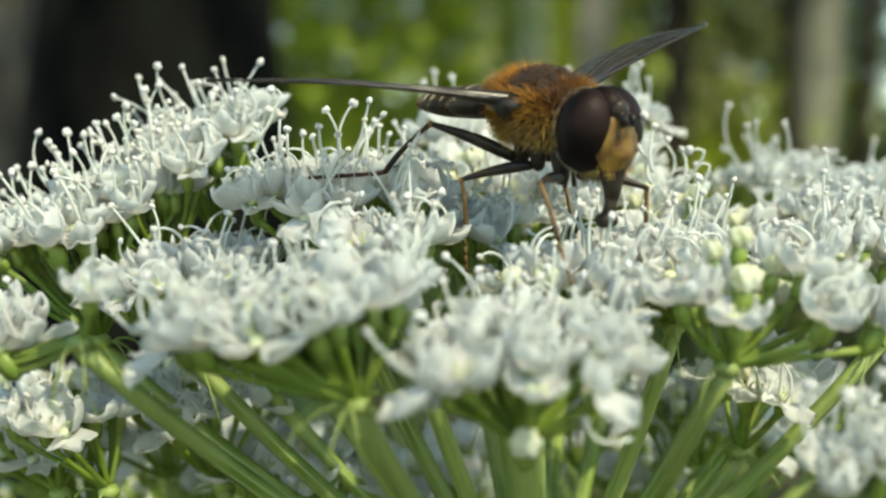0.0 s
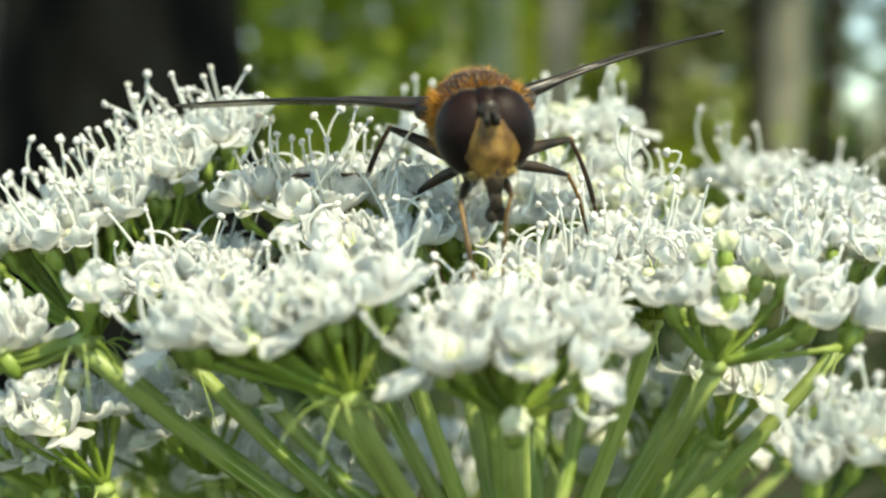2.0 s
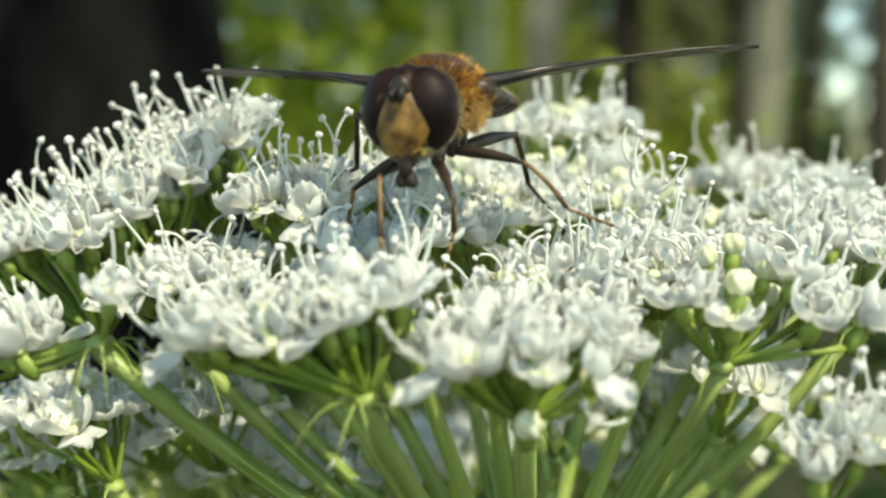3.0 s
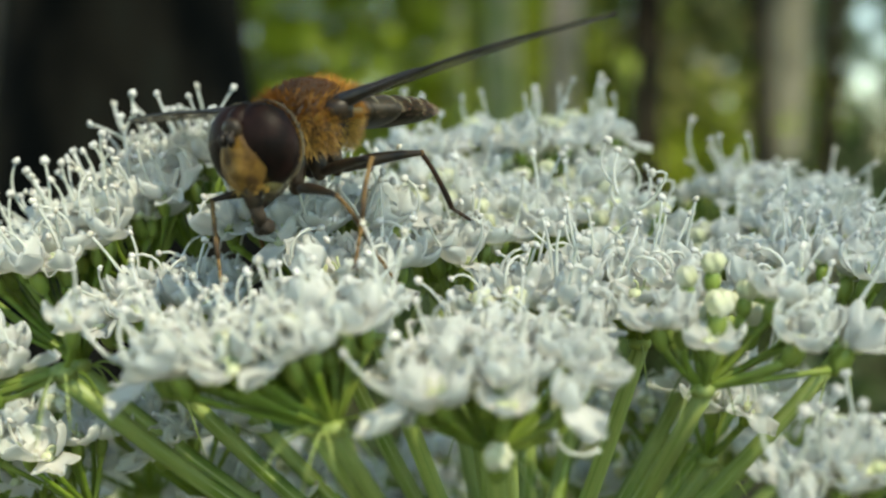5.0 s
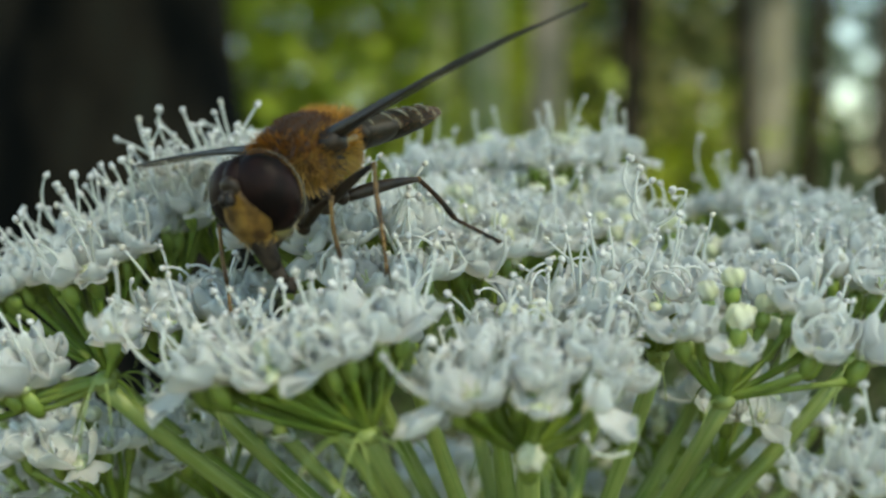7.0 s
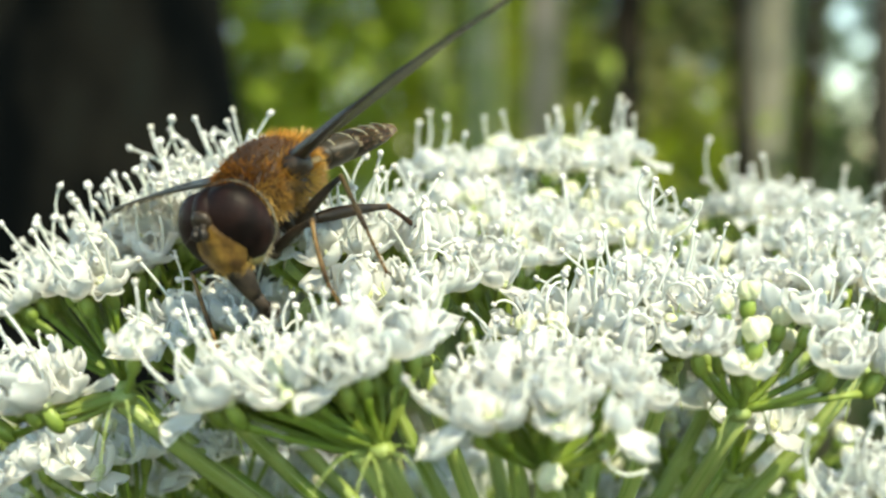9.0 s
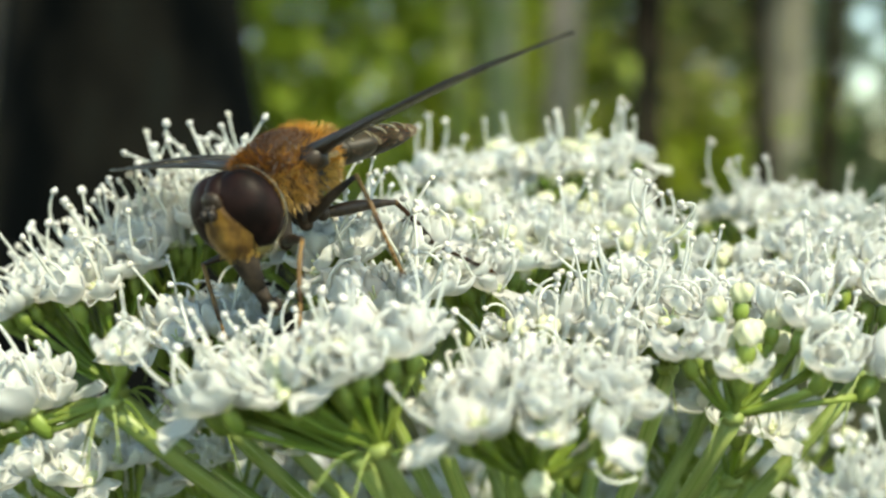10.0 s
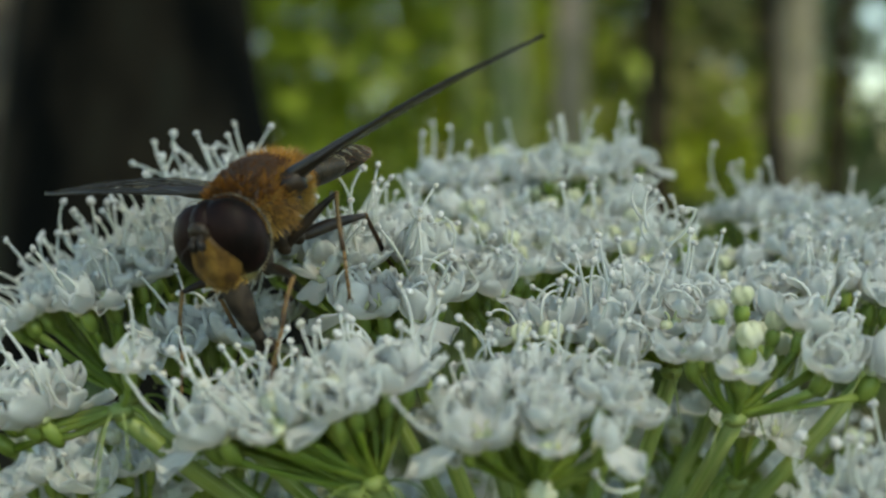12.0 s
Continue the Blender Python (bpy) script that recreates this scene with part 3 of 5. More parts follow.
# a second umbel, lower and behind
LOW = [
    (42, (-10.5, 58.6, -19.5), (-11.7, 59.0, -15.4), 3.4, 13),
    (43, (-14.8, 55.0, -18.6), (-16.3, 55.1, -14.7), 2.8, 10),
    (44, (-6.4, 60.2, -22.5), (-7.3, 60.4, -18.6), 3.2, 11),
    (45, (13.4, 56.3, -17.2), (14.5, 56.5, -13.8), 2.4, 9),
    (31, (-17.0, 76.7, -29.2), (-16.0, 77.4, -24.1), 5.5, 18),
    (32, (-8.5, 82.2, -32.9), (-8.5, 83.0, -27.3), 5.0, 15),
    (33, (1.3, 80.5, -30.7), (1.3, 81.3, -24.8), 4.5, 14),
    (34, (13.2, 63.8, -20.4), (13.1, 64.3, -16.8), 2.6, 9),
    (35, (13.9, 76.8, -28.1), (12.5, 79.4, -24.2), 4.5, 13),
    (36, (19.2, 77.0, -27.1), (20.5, 81.6, -22.6), 4.0, 12),
    (37, (-25.6, 80.8, -28.5), (-26.2, 83.3, -25.0), 6.0, 16),
    (60, (-17.8, 57.6, -19.6), (-18.2, 58.2, -16.0), 2.8, 10),
    (61, (-25.3, 80.0, -25.3), (-26.4, 80.0, -20.3), 4.2, 10),
    (62, (-24.0, 95.0, -32.2), (-25.0, 95.0, -27.2), 4.2, 11),
    (63, (-18.0, 100.0, -31.8), (-18.8, 100.0, -26.8), 4.2, 11),
    (64, (-12.6, 105.0, -37.1), (-13.1, 105.0, -32.1), 4.2, 11),
    (65, (-5.2, 95.0, -36.9), (-5.4, 95.0, -31.9), 4.2, 9),
    (66, (-20.2, 90.0, -34.7), (-21.0, 90.0, -29.7), 4.2, 10),
    (67, (2.9, 105.0, -38.3), (3.0, 105.0, -33.3), 4.2, 10),
    (68, (11.6, 100.0, -34.0), (12.1, 100.0, -29.0), 4.2, 10),
    (69, (16.9, 95.0, -30.8), (17.6, 95.0, -25.8), 4.2, 10),
    (70, (25.0, 95.0, -30.0), (26.0, 95.0, -25.0), 4.2, 9),
    (50, (-14.4, 65.6, -21.6), (-15.6, 66.0, -17.8), 3.4, 12),
    (51, (-12.6, 69.4, -25.4), (-13.9, 70.0, -21.5), 3.6, 12),
    (52, (-17.4, 61.6, -22.2), (-18.5, 62.0, -18.5), 3.0, 10),
    (53, (-8.4, 71.6, -27.0), (-9.2, 72.0, -22.9), 3.6, 12),
    (54, (-1.6, 73.6, -28.2), (-1.8, 74.0, -24.0), 3.4, 11),
    (55, (7.4, 69.6, -22.4), (8.0, 70.0, -18.4), 3.0, 11),
    (56, (12.6, 67.6, -21.8), (13.5, 68.0, -17.9), 3.2, 12),
    (57, (15.6, 69.6, -24.6), (16.6, 70.0, -20.5), 3.6, 12),
    (58, (9.8, 73.6, -27.0), (10.4, 74.0, -23.0), 3.4, 11),
    (59, (21.4, 71.6, -23.0), (22.6, 72.0, -19.6), 3.2, 10),
]
CONE_LOW = Vector((-2, 86, -52))
for seed, hub, centre, radius, count in LOW:
    umbellet(seed, hub, centre, radius, count, (0, -0.1), 0.4, 0.4, CONE if seed in (34, 45) else CONE_LOW, "cluster of white flowers and pale buds, lower down")


def flower_stem(cone, foot_x, foot_y):
    """The main stem from the ground up to where all stalks meet."""
    top = at(*cone)
    base = new("flower_stem")
    base.location = (foot_x, foot_y, 0)
    tagged(base, "tall ribbed green stem that carries the white umbel", "plant stem")
    bm = bmesh.new()
    pts = bend((0, 0, -0.03), top - Vector((foot_x, foot_y, 0)), (0.015, 0.01, 0), 14)
    tube(bm, pts, [0.0055 - 0.00018 * i for i in range(14)], 28, 0, rib=0.12)
    part("stem", mesh_of(bm, [STEM], 1.0, name="stem"), base)
    bm = bmesh.new()
    blob(bm, top - Vector((foot_x, foot_y, 0)), (0.0036, 0.0036, 0.0028), 14, 8, 0)
    part("node", mesh_of(bm, [STALK], 1.0, name="node"), base)
    return base


flower_stem(CONE, 0.03, 0.075)
flower_stem(CONE_LOW, -0.03, 0.13)


def wing_point(s, u, w):
    """A point of the wing skin: u from root to tip, w from the leading to the trailing edge."""
    round_off = 1.0 if u < 0.84 else math.sqrt(max(0.0, 1 - ((u - 0.84) / 0.16) ** 2))
    chord = 3.7 * (0.10 + 0.90 * math.sin(math.pi * (0.05 + 0.80 * u)) ** 0.85)
    lead = 0.25 * math.sin(math.pi * u) - 0.5 * u ** 3 - 0.35 * chord * (1 - round_off)
    chord *= 0.06 + 0.94 * round_off
    sheet = 0.16 * math.sin(math.pi * min(1, w * 1.2)) * math.sin(math.pi * min(1, 0.1 + u)) + 0.05 * math.sin(5 * u + 9 * w) * w - 0.12 * w
    return Vector((12.0 * u * s, lead - chord * w, 0.25 * math.sin(math.pi * u) + sheet))


# ---- the hoverfly, in millimetres: x to its right, y ahead, z up; the origin is in the thorax ----
def hairs(rng, where, count, length, radius, lean):
    """Thin tapering hairs; where(rng) gives a root and a normal."""
    verts, faces = [], []
    for _ in range(count):
        p, n = where(rng)
        d = (n + lean + Vector((rng.gauss(0, 0.3), rng.gauss(0, 0.3), rng.gauss(0, 0.3)))).normalized()
        a = d.orthogonal().normalized() * radius
        b = d.cross(a)
        i = len(verts)
        le = length * rng.uniform(0.6, 1.2)
        mid = p + d * le * 0.55 + Vector((0, 0, -0.04 * le))
        verts += [p + a - d * 0.05, p - 0.5 * a + 0.87 * b - d * 0.05, p - 0.5 * a - 0.87 * b - d * 0.05,
                  mid + 0.7 * a, mid - 0.35 * a + 0.6 * b, mid - 0.35 * a - 0.6 * b, p + d * le + Vector((0, 0, -0.16 * le))]
        for k in range(3):
            n2 = (k + 1) % 3
            faces += [(i + k, i + n2, i + 3 + n2, i + 3 + k), (i + 3 + k, i + 3 + n2, i + 6)]
    me = bpy.data.meshes.new("hair")
    me.from_pydata([v * MM for v in verts], [], faces)
    return me


def on_body(centre, radii, keep):
    def where(rng):
        while True:
            d = Vector((rng.gauss(0, 1), rng.gauss(0, 1), rng.gauss(0, 1))).normalized()
            if keep(d):
                return Vector(centre) + Vector((d.x * radii[0], d.y * radii[1], d.z * radii[2])), Vector((d.x / radii[0], d.y / radii[1], d.z / radii[2])).normalized()
    return where


# legs (R and L: its right and left; 1 front, 2 middle, 3 hind): seconds, then azimuth and rise of thigh, shin and foot in the fly's space, degrees
LEG_ROWS = {
    "R3": [
        (0.0, -43, 23, -60, -45, -32, -1),
        (0.5, -61, 17, -45, -41, -42, -7),
        (1.0, -47, 19, -67, -42, -21, 3),
        (1.5, -15, 21, -57, -37, -6, -2),
        (2.0, -38, 24, -56, -44, 5, 6),
        (2.5, -36, 18, -80, -50, 13, -6),
        (3.0, -19, 21, -66, -51, 1, -16),
    ],
    "R2": [
        (0.0, -38, -10, 179, -87, 179, -87),
        (0.5, -34, -18, -164, -82, -164, -82),
        (1.0, -25, -9, 166, -85, 166, -85),
        (1.5, -9, -11, -139, -87, -139, -87),
        (2.0, -45, -22, -152, -77, -152, -77),
        (2.5, -38, 14, -151, -71, -151, -71),
        (3.0, 3, -31, -54, -60, -50, -60),
    ],
    "R1": [
        (0.0, 27, 7, 76, -55, 76, -55),
        (0.5, 26, -10, 73, -61, 73, -61),
        (1.0, 42, 4, 83, -55, 83, -55),
        (1.5, 67, -10, 83, -59, 83, -59),
        (2.5, 87, -13, 112, -62, 112, -62),
        (5.0, 62, 0, 134, -66, 134, -66),
        (6.5, 52, 18, 173, -57, 173, -57),
        (7.0, 53, 23, 122, -61, 122, -61),
        (10.0, 47, 2, 138, -62, 138, -62),
        (10.5, 44, 4, 83, -55, 83, -55),
        (11.0, 42, -5, 101, -61, 101, -61),
        (11.5, 44, -1, 85, -53, 85, -53),
        (12.0, 45, 4, 96, -56, 96, -56),
    ],
    "L1": [
        (0.0, 129, -12, 228, -88, 228, -88),
        (0.5, 133, -14, 184, -81, 184, -81),
        (1.0, 124, 6, 326, -73, 326, -73),
        (1.5, 158, -9, 335, -75, 335, -75),
        (2.0, 94, -8, 330, -77, 330, -77),
        (2.5, 116, -18, 283, -51, 40, -68),
        (3.0, 123, -30, 287, -37, 45, -72),
        (5.0, 171, -7, 244, -63, 244, -63),
        (5.5, 149, 2, 30, -56, 30, -56),
        (6.0, 161, 21, 21, -69, 21, -69),
        (6.5, 170, 21, 13, -76, 13, -76),
        (7.0, 176, 24, 20, -79, 20, -79),
        (9.0, 185, 19, 101, -76, 310, -60),
        (9.5, 191, 23, 134, -80, 153, -42),
        (10.0, 154, 7, 102, -57, 102, -57),
        (10.5, 142, -1, 110, -28, 58, -52),
        (11.0, 149, -1, 115, -18, 59, -53),
        (11.5, 149, -2, 107, -27, 92, -39),
        (12.0, 149, -3, 101, -31, 100, -31),
    ],
    "L2": [
        (0.0, 226, -33, 158, -84, 158, -84),
        (0.5, 221, -30, 183, -80, 183, -80),
        (2.0, 202, -17, 203, -74, 203, -74),
        (2.5, 181, 0, 199, -43, 199, -43),
        (3.0, 176, -9, 189, -47, 190, -20),
        (5.0, 177, 8, 99, -61, 99, -61),
        (5.5, 189, 18, 120, -63, 120, -63),
        (6.0, 187, 20, 121, -64, 121, -64),
        (6.5, 194, 22, 124, -64, 124, -64),
        (7.0, 194, 24, 117, -60, 117, -60),
        (9.0, 203, 28, 142, -61, 142, -61),
        (9.5, 208, 32, 151, -62, 151, -62),
        (10.0, 198, 26, 150, -61, 150, -61),
        (10.5, 208, 31, 108, -62, 108, -62),
        (11.0, 218, 34, 111, -62, 111, -62),
        (11.5, 209, 36, 113, -60, 113, -60),
        (12.0, 204, 29, 105, -58, 105, -58),
    ],
    "L3": [
        (2.0, 214, 4, 201, -73, 201, -73),
        (2.5, 228, 9, 277, -54, 254, -48),
        (3.0, 251, 8, 270, -47, 266, -24),
        (5.0, 250, 1, 271, -60, 287, -23),
        (5.5, 259, -6, 257, -65, 290, -25),
        (6.0, 264, -3, 275, -54, 292, -26),
        (6.5, 260, -5, 286, -47, 282, -32),
        (7.0, 264, -8, 284, -52, 271, -40),
        (9.0, 260, -15, 284, -47, 310, -33),
        (9.5, 264, -14, 297, -42, 226, -50),
        (10.0, 266, -12, 281, -54, 242, -44),
        (10.5, 263, -14, 283, -47, 249, -37),
        (11.0, 252, -2, 291, -53, 279, -44),
        (11.5, 261, -4, 283, -54, 284, -48),
        (12.0, 260, -8, 298, -55, 290, -50),
    ],
}


def leg_plan(name):
    """Hip, lengths of thigh, shin and foot, and thickness of a leg, millimetres."""
    hip, lengths, r = {"1": ((0.6, 1.6, -2.1), (2.6, 2.4, 2.2), 0.20), "2": ((0.8, 0.4, -1.7), (3.1, 2.4, 1.9), 0.21), "3": ((0.8, -0.6, -1.65), (3.9, 3.0, 3.2), 0.25)}[name[1]]
    return Vector((hip[0] * (1 if name[0] == "R" else -1), hip[1], hip[2])), lengths, r


def along(azimuth, rise):
    a, b = radians(azimuth), radians(rise)
    return Vector((math.cos(a) * math.cos(b), math.sin(a) * math.cos(b), math.sin(b)))


def leg_poses(name, t):
    """Poses of thigh, shin, bristles and foot at t: directions glide from row to row, joints stay closed."""
    rows = LEG_ROWS[name]
    a = max((row for row in rows if row[0] <= t), default=rows[0], key=lambda row: row[0])
    b = min((row for row in rows if row[0] >= t), default=rows[-1], key=lambda row: row[0])
    k = (t - a[0]) / (b[0] - a[0]) if b[0] > a[0] and a[0] <= t else 0.0
    k = k * k * (3 - 2 * k)
    ways = [along(*a[q:q + 2]).lerp(along(*b[q:q + 2]), k).normalized() for q in (1, 3, 5)]
    hip, lengths, _ = leg_plan(name)
    turns = [w.to_track_quat("X", "Z").to_matrix().to_4x4() for w in ways]
    knee = ways[0] * lengths[0]
    ankle = knee + ways[1] * lengths[1]
    back = turns[0].inverted()
    thigh = Matrix.Translation(hip * MM) @ turns[0]
    shin = back @ Matrix.Translation(knee * MM) @ turns[1]
    return thigh, shin, shin, back @ Matrix.Translation(ankle * MM) @ turns[2]


def back_line(y):
    """Height of the abdomen's axis at y."""
    return 0.55 - 0.10 * abs(y + 1.7)


def build_fly():
    rng = random.Random(21)
    fly = new("hoverfly")
    tagged(fly, "orange-furred hoverfly with dark maroon eyes and smoky wings on the flowers", "insect")
    fly.rotation_mode = "QUATERNION"
    # thorax
    tc, tr = (0, 0, 0.35), (1.85, 2.25, 1.75)
    bm = bmesh.new()
    blob(bm, tc, tr, 28, 18, 0, None, lambda q: 1 + 0.03 * math.cos(6 * q.y) - (0.06 if q.z < -0.5 else 0))
    thorax = part("thorax", mesh_of(bm, [THORAX], name="thorax"), fly, "brown-black thorax under orange fur")
    top = part("fur", hairs(rng, on_body(tc, tr, lambda d: d.z > 0.12 and not (d.z > 0.62 and abs(d.x) < 0.6 and -0.45 < d.y and rng.random() < 0.5)), 3400, 0.22, 0.018, Vector((0, -0.5, 0.0))), thorax, "dense rufous fur")
    top.data.materials.append(HAIR_RUFOUS)
    halo = part("fur", hairs(rng, on_body(tc, tr, lambda d: d.z > -0.05 and (d.y < -0.4 or d.z < 0.55 or d.y > 0.62) and rng.random() < 0.45 + 0.55 * max(0, -d.y + 0.2)), 2700, 0.60, 0.014, Vector((0, -0.25, 0.25))), thorax, "long bright orange fur")
    halo.data.materials.append(HAIR_ORANGE)
    low = part("fur", hairs(rng, on_body(tc, tr, lambda d: -0.65 < d.z < 0.22 and abs(d.x) > 0.35 and not (-0.45 < d.y < 0.15 and d.z > -0.05)), 1900, 0.45, 0.018, Vector((0, 0, -0.2))), thorax, "yellow fur on the flanks")
    low.data.materials.append(HAIR_YELLOW)
    ruff = part("fur", hairs(rng, on_body((0, -1.9, 1.25), (1.15, 0.6, 0.4), lambda d: d.z > -0.1), 420, 0.5, 0.018, Vector((0, -0.6, 0.1))), thorax, "pale fur on the scutellum")
    ruff.data.materials.append(HAIR_YELLOW)
    bm = bmesh.new()
    blob(bm, (0, -1.95, 1.2), (1.15, 0.62, 0.42), 18, 10, 0)
    part("scutellum", mesh_of(bm, [SCUTELLUM], name="scutellum"), fly, "cream scutellum")
    # abdomen in overlapping rings
    marks = [(-1.7, 0.95, 0.62), (-2.3, 1.65, 0.68), (-3.5, 2.10, 0.66), (-4.9, 2.0, 0.60), (-6.2, 1.45, 0.48), (-7.2, 0.75, 0.30), (-7.7, 0.18, 0.10)]
    abdomen = None
    for k, ((y0, w0, h0), (y1, w1, h1)) in enumerate(zip(marks, marks[1:])):
        bm = bmesh.new()
        rows = []
        for s in (0.0, 0.05, 0.35, 0.7, 0.97, 1.03):
            w = w0 + (w1 - w0) * min(s, 1) + (0.05 * min(1, s * 10) * (1 if s <= 1 else -0.6))
            h = h0 + (h1 - h0) * min(s, 1) + (0.04 * min(1, s * 10) * (1 if s <= 1 else -0.6))
            y = y0 + (y1 - y0) * s
            zc = back_line(y)
            rows.append([bm.verts.new((w * math.cos(6.2832 * a / 28), y, zc + h * math.sin(6.2832 * a / 28))) for a in range(28)])
        for a, b in zip(rows, rows[1:]):
            for j in range(28):
                bm.faces.new((a[j], b[j], b[(j + 1) % 28], a[(j + 1) % 28]))
        bm.faces.new(rows[0])
        bm.faces.new(rows[-1][::-1])
        bmesh.ops.recalc_face_normals(bm, faces=bm.faces)
        pale = k < 2
        me = mesh_of(bm, [ABDOMEN_BAND if pale else ABDOMEN], name="abdomen_segment")
        if k == 0:
            abdomen = part("abdomen", me, fly, "glossy dark abdomen with paler bands")
        else:
            part("abdomen_segment", me, abdomen)
        if 1 <= k <= 5:
            down = part("fur", hairs(rng, lambda r, a=(y0, w0, h0), b=(y1, w1, h1): (lambda u, ang: (lambda y, w, h: (Vector((w * math.cos(ang), y, back_line(y) + h * math.sin(ang))), Vector((math.cos(ang), -0.3, 2 * math.sin(ang))).normalized()))(a[0] + (b[0] - a[0]) * u, a[1] + (b[1] - a[1]) * u, a[2] + (b[2] - a[2]) * u))(r.random(), r.uniform(-0.5, 3.6)), 260, 0.20, 0.009, Vector((0, -0.9, 0))), abdomen, "short brown fur")
            down.data.materials.append(HAIR_RUFOUS)
        if 1 <= k <= 4:
            fringe = part("fringe", hairs(rng, lambda r, y=y1, w=w1, h=h1: (lambda a: (Vector((w * math.cos(a), y, back_line(y) + h * math.sin(a))), Vector((math.cos(a), -1.2, math.sin(a))).normalized()))(r.uniform(-0.3, 3.45)), 70, 0.22, 0.010, Vector((0, -1.1, 0))), abdomen, "pale hair fringe")
            fringe.data.materials.append(HAIR_PALE)
    # pale slanting marks on the back
    for y, w, h in ((-2.55, 1.80, 0.74), (-3.35, 2.10, 0.74), (-4.2, 2.13, 0.70), (-5.0, 2.02, 0.66), (-5.8, 1.70, 0.60)):
        for s in (-1, 1):
            bm = bmesh.new()
            pts = []
            for q in range(9):
                a = radians(18 + 7 * q)
                yy = y - 0.045 * q
                pts.append(((w - 0.02) * math.cos(a) * s, yy, back_line(yy) + (h - 0.0) * math.sin(a)))
            tube(bm, pts, [0.03, 0.05, 0.058, 0.06, 0.058, 0.05, 0.04, 0.03, 0.015], 6, 0)
            part("back_mark", mesh_of(bm, [ABDOMEN_MARK], name="back_mark"), abdomen, "pale cream slanting mark")
    # head; its origin is the neck
    neck = Vector((0, 2.0, 0.0))
    bm = bmesh.new()
    blob(bm, (0, 0.75, -0.15), (1.60, 0.8, 1.42), 24, 14, 0)
    head = part("head", mesh_of(bm, [EYE_RIM], name="head"), fly, m=Matrix.Translation(neck * MM))
    for s in (-1, 1):
        bm = bmesh.new()
        turn = Euler((0.10, 0, -0.16 * s)).to_matrix()
        blob(bm, (0.54 * s, 0.95, 0.06), (1.28, 1.06, 1.54), 34, 24, 0, turn)
        part("eye", mesh_of(bm, [EYE_DARK], name="eye"), head, "large dark maroon compound eye")
        bm = bmesh.new()
        ring = [Vector((0.54 * s, 0.72, 0.06)) + turn @ Vector((1.29 * math.cos(a), -0.14, 1.55 * math.sin(a))) for a in [6.2832 * i / 40 for i in range(41)]]
        tube(bm, ring, [0.03 + 0.014 * math.sin(6.2832 * i / 40 + 3.6) for i in range(41)], 6, 0)
        part("eye_rim", mesh_of(bm, [EYE_RIM], name="eye_rim"), head, "pale grey rim behind the eye")
    # face: widens quickly below the antennae, with a knob in its middle and a mouth edge drawn down
    bm = bmesh.new()
    rows = []
    for i in range(15):
        s = i / 14
        z = 0.88 - 2.22 * s
        w = 0.18 + 0.86 * math.sin(math.pi * (0.05 + 0.83 * s)) ** 1.0
        knob = math.exp(-((s - 0.66) / 0.12) ** 2)
        y = 1.98 + 0.22 * math.sin(s * 3.0) + 0.16 * knob + 0.12 * s
        row = []
        for j in range(13):
            v = 2 * j / 12 - 1
            row.append(bm.verts.new((w * v, y - 0.40 * v * v * w - 0.18 * knob * min(1, 4 * v * v) + 0.02 * math.sin(9 * v + 7 * s), z)))
        rows.append(row)
    for a, b in zip(rows, rows[1:]):
        for j in range(12):
            bm.faces.new((a[j], b[j], b[j + 1], a[j + 1]))
    back = [[bm.verts.new((v.co.x * 0.8, 0.7, v.co.z * 0.95)) for v in row] for row in (rows[0], rows[-1])]
    for j in range(12):
        bm.faces.new((rows[0][j], rows[0][j + 1], back[0][j + 1], back[0][j]))
        bm.faces.new((rows[-1][j + 1], rows[-1][j], back[1][j], back[1][j + 1]))
    bmesh.ops.recalc_face_normals(bm, faces=bm.faces)
    face = part("face", mesh_of(bm, [FACE], name="face"), head, "ochre-yellow face with a central knob")
    down = part("face_hair", hairs(rng, lambda r: (lambda u, z: (Vector((u, 2.08 - 0.42 * u * u, z)), Vector((0.4 * u, 1, 0.1))))(r.uniform(-0.85, 0.85), r.uniform(-1.4, 0.2)), 420, 0.16, 0.012, Vector((0, 0, -0.6))), head, "short golden hair on the face")
    down.data.materials.append(HAIR_YELLOW)
    beard = part("beard", hairs(rng, lambda r: (lambda a: (Vector((1.25 * math.cos(a), 0.75 + 0.3 * r.random(), -0.05 + 1.45 * math.sin(a))), Vector((math.cos(a), 0.1, math.sin(a)))))(r.uniform(3.3, 6.1)), 420, 0.45, 0.016, Vector((0, 0.1, -0.3))), head, "pale hair under the head")
    beard.data.materials.append(HAIR_PALE)
    for s in (-1, 1):
        bm = bmesh.new()
        blob(bm, (0.66 * s, 1.20, -1.25), (0.34, 0.46, 0.36), 14, 10, 0)
        part("cheek", mesh_of(bm, [CHEEK], name="cheek"), head, "yellow cheek")
        bm = bmesh.new()
        blob(bm, (0.13 * s, 2.06, 0.86), (0.14, 0.16, 0.15), 10, 7, 0)
        blob(bm, (0.17 * s, 2.28, 0.70), (0.15, 0.22, 0.24), 12, 9, 0)
        tube(bm, bend((0.20 * s, 2.40, 0.80), (0.50 * s, 2.95, 0.52), (0.05 * s, 0.05, 0.12), 6), [0.03, 0.028, 0.024, 0.02, 0.015, 0.01], 5, 0)
        part("antenna", mesh_of(bm, [SHELL_BLACK], name="antenna"), head, "short black antenna")
    bm = bmesh.new()
    blob(bm, (0, 1.80, 0.92), (0.42, 0.28, 0.46), 14, 10, 0)
    part("forehead", mesh_of(bm, [SHELL_BLACK], name="forehead"), head, "dark forehead between the eyes")
    bm = bmesh.new()
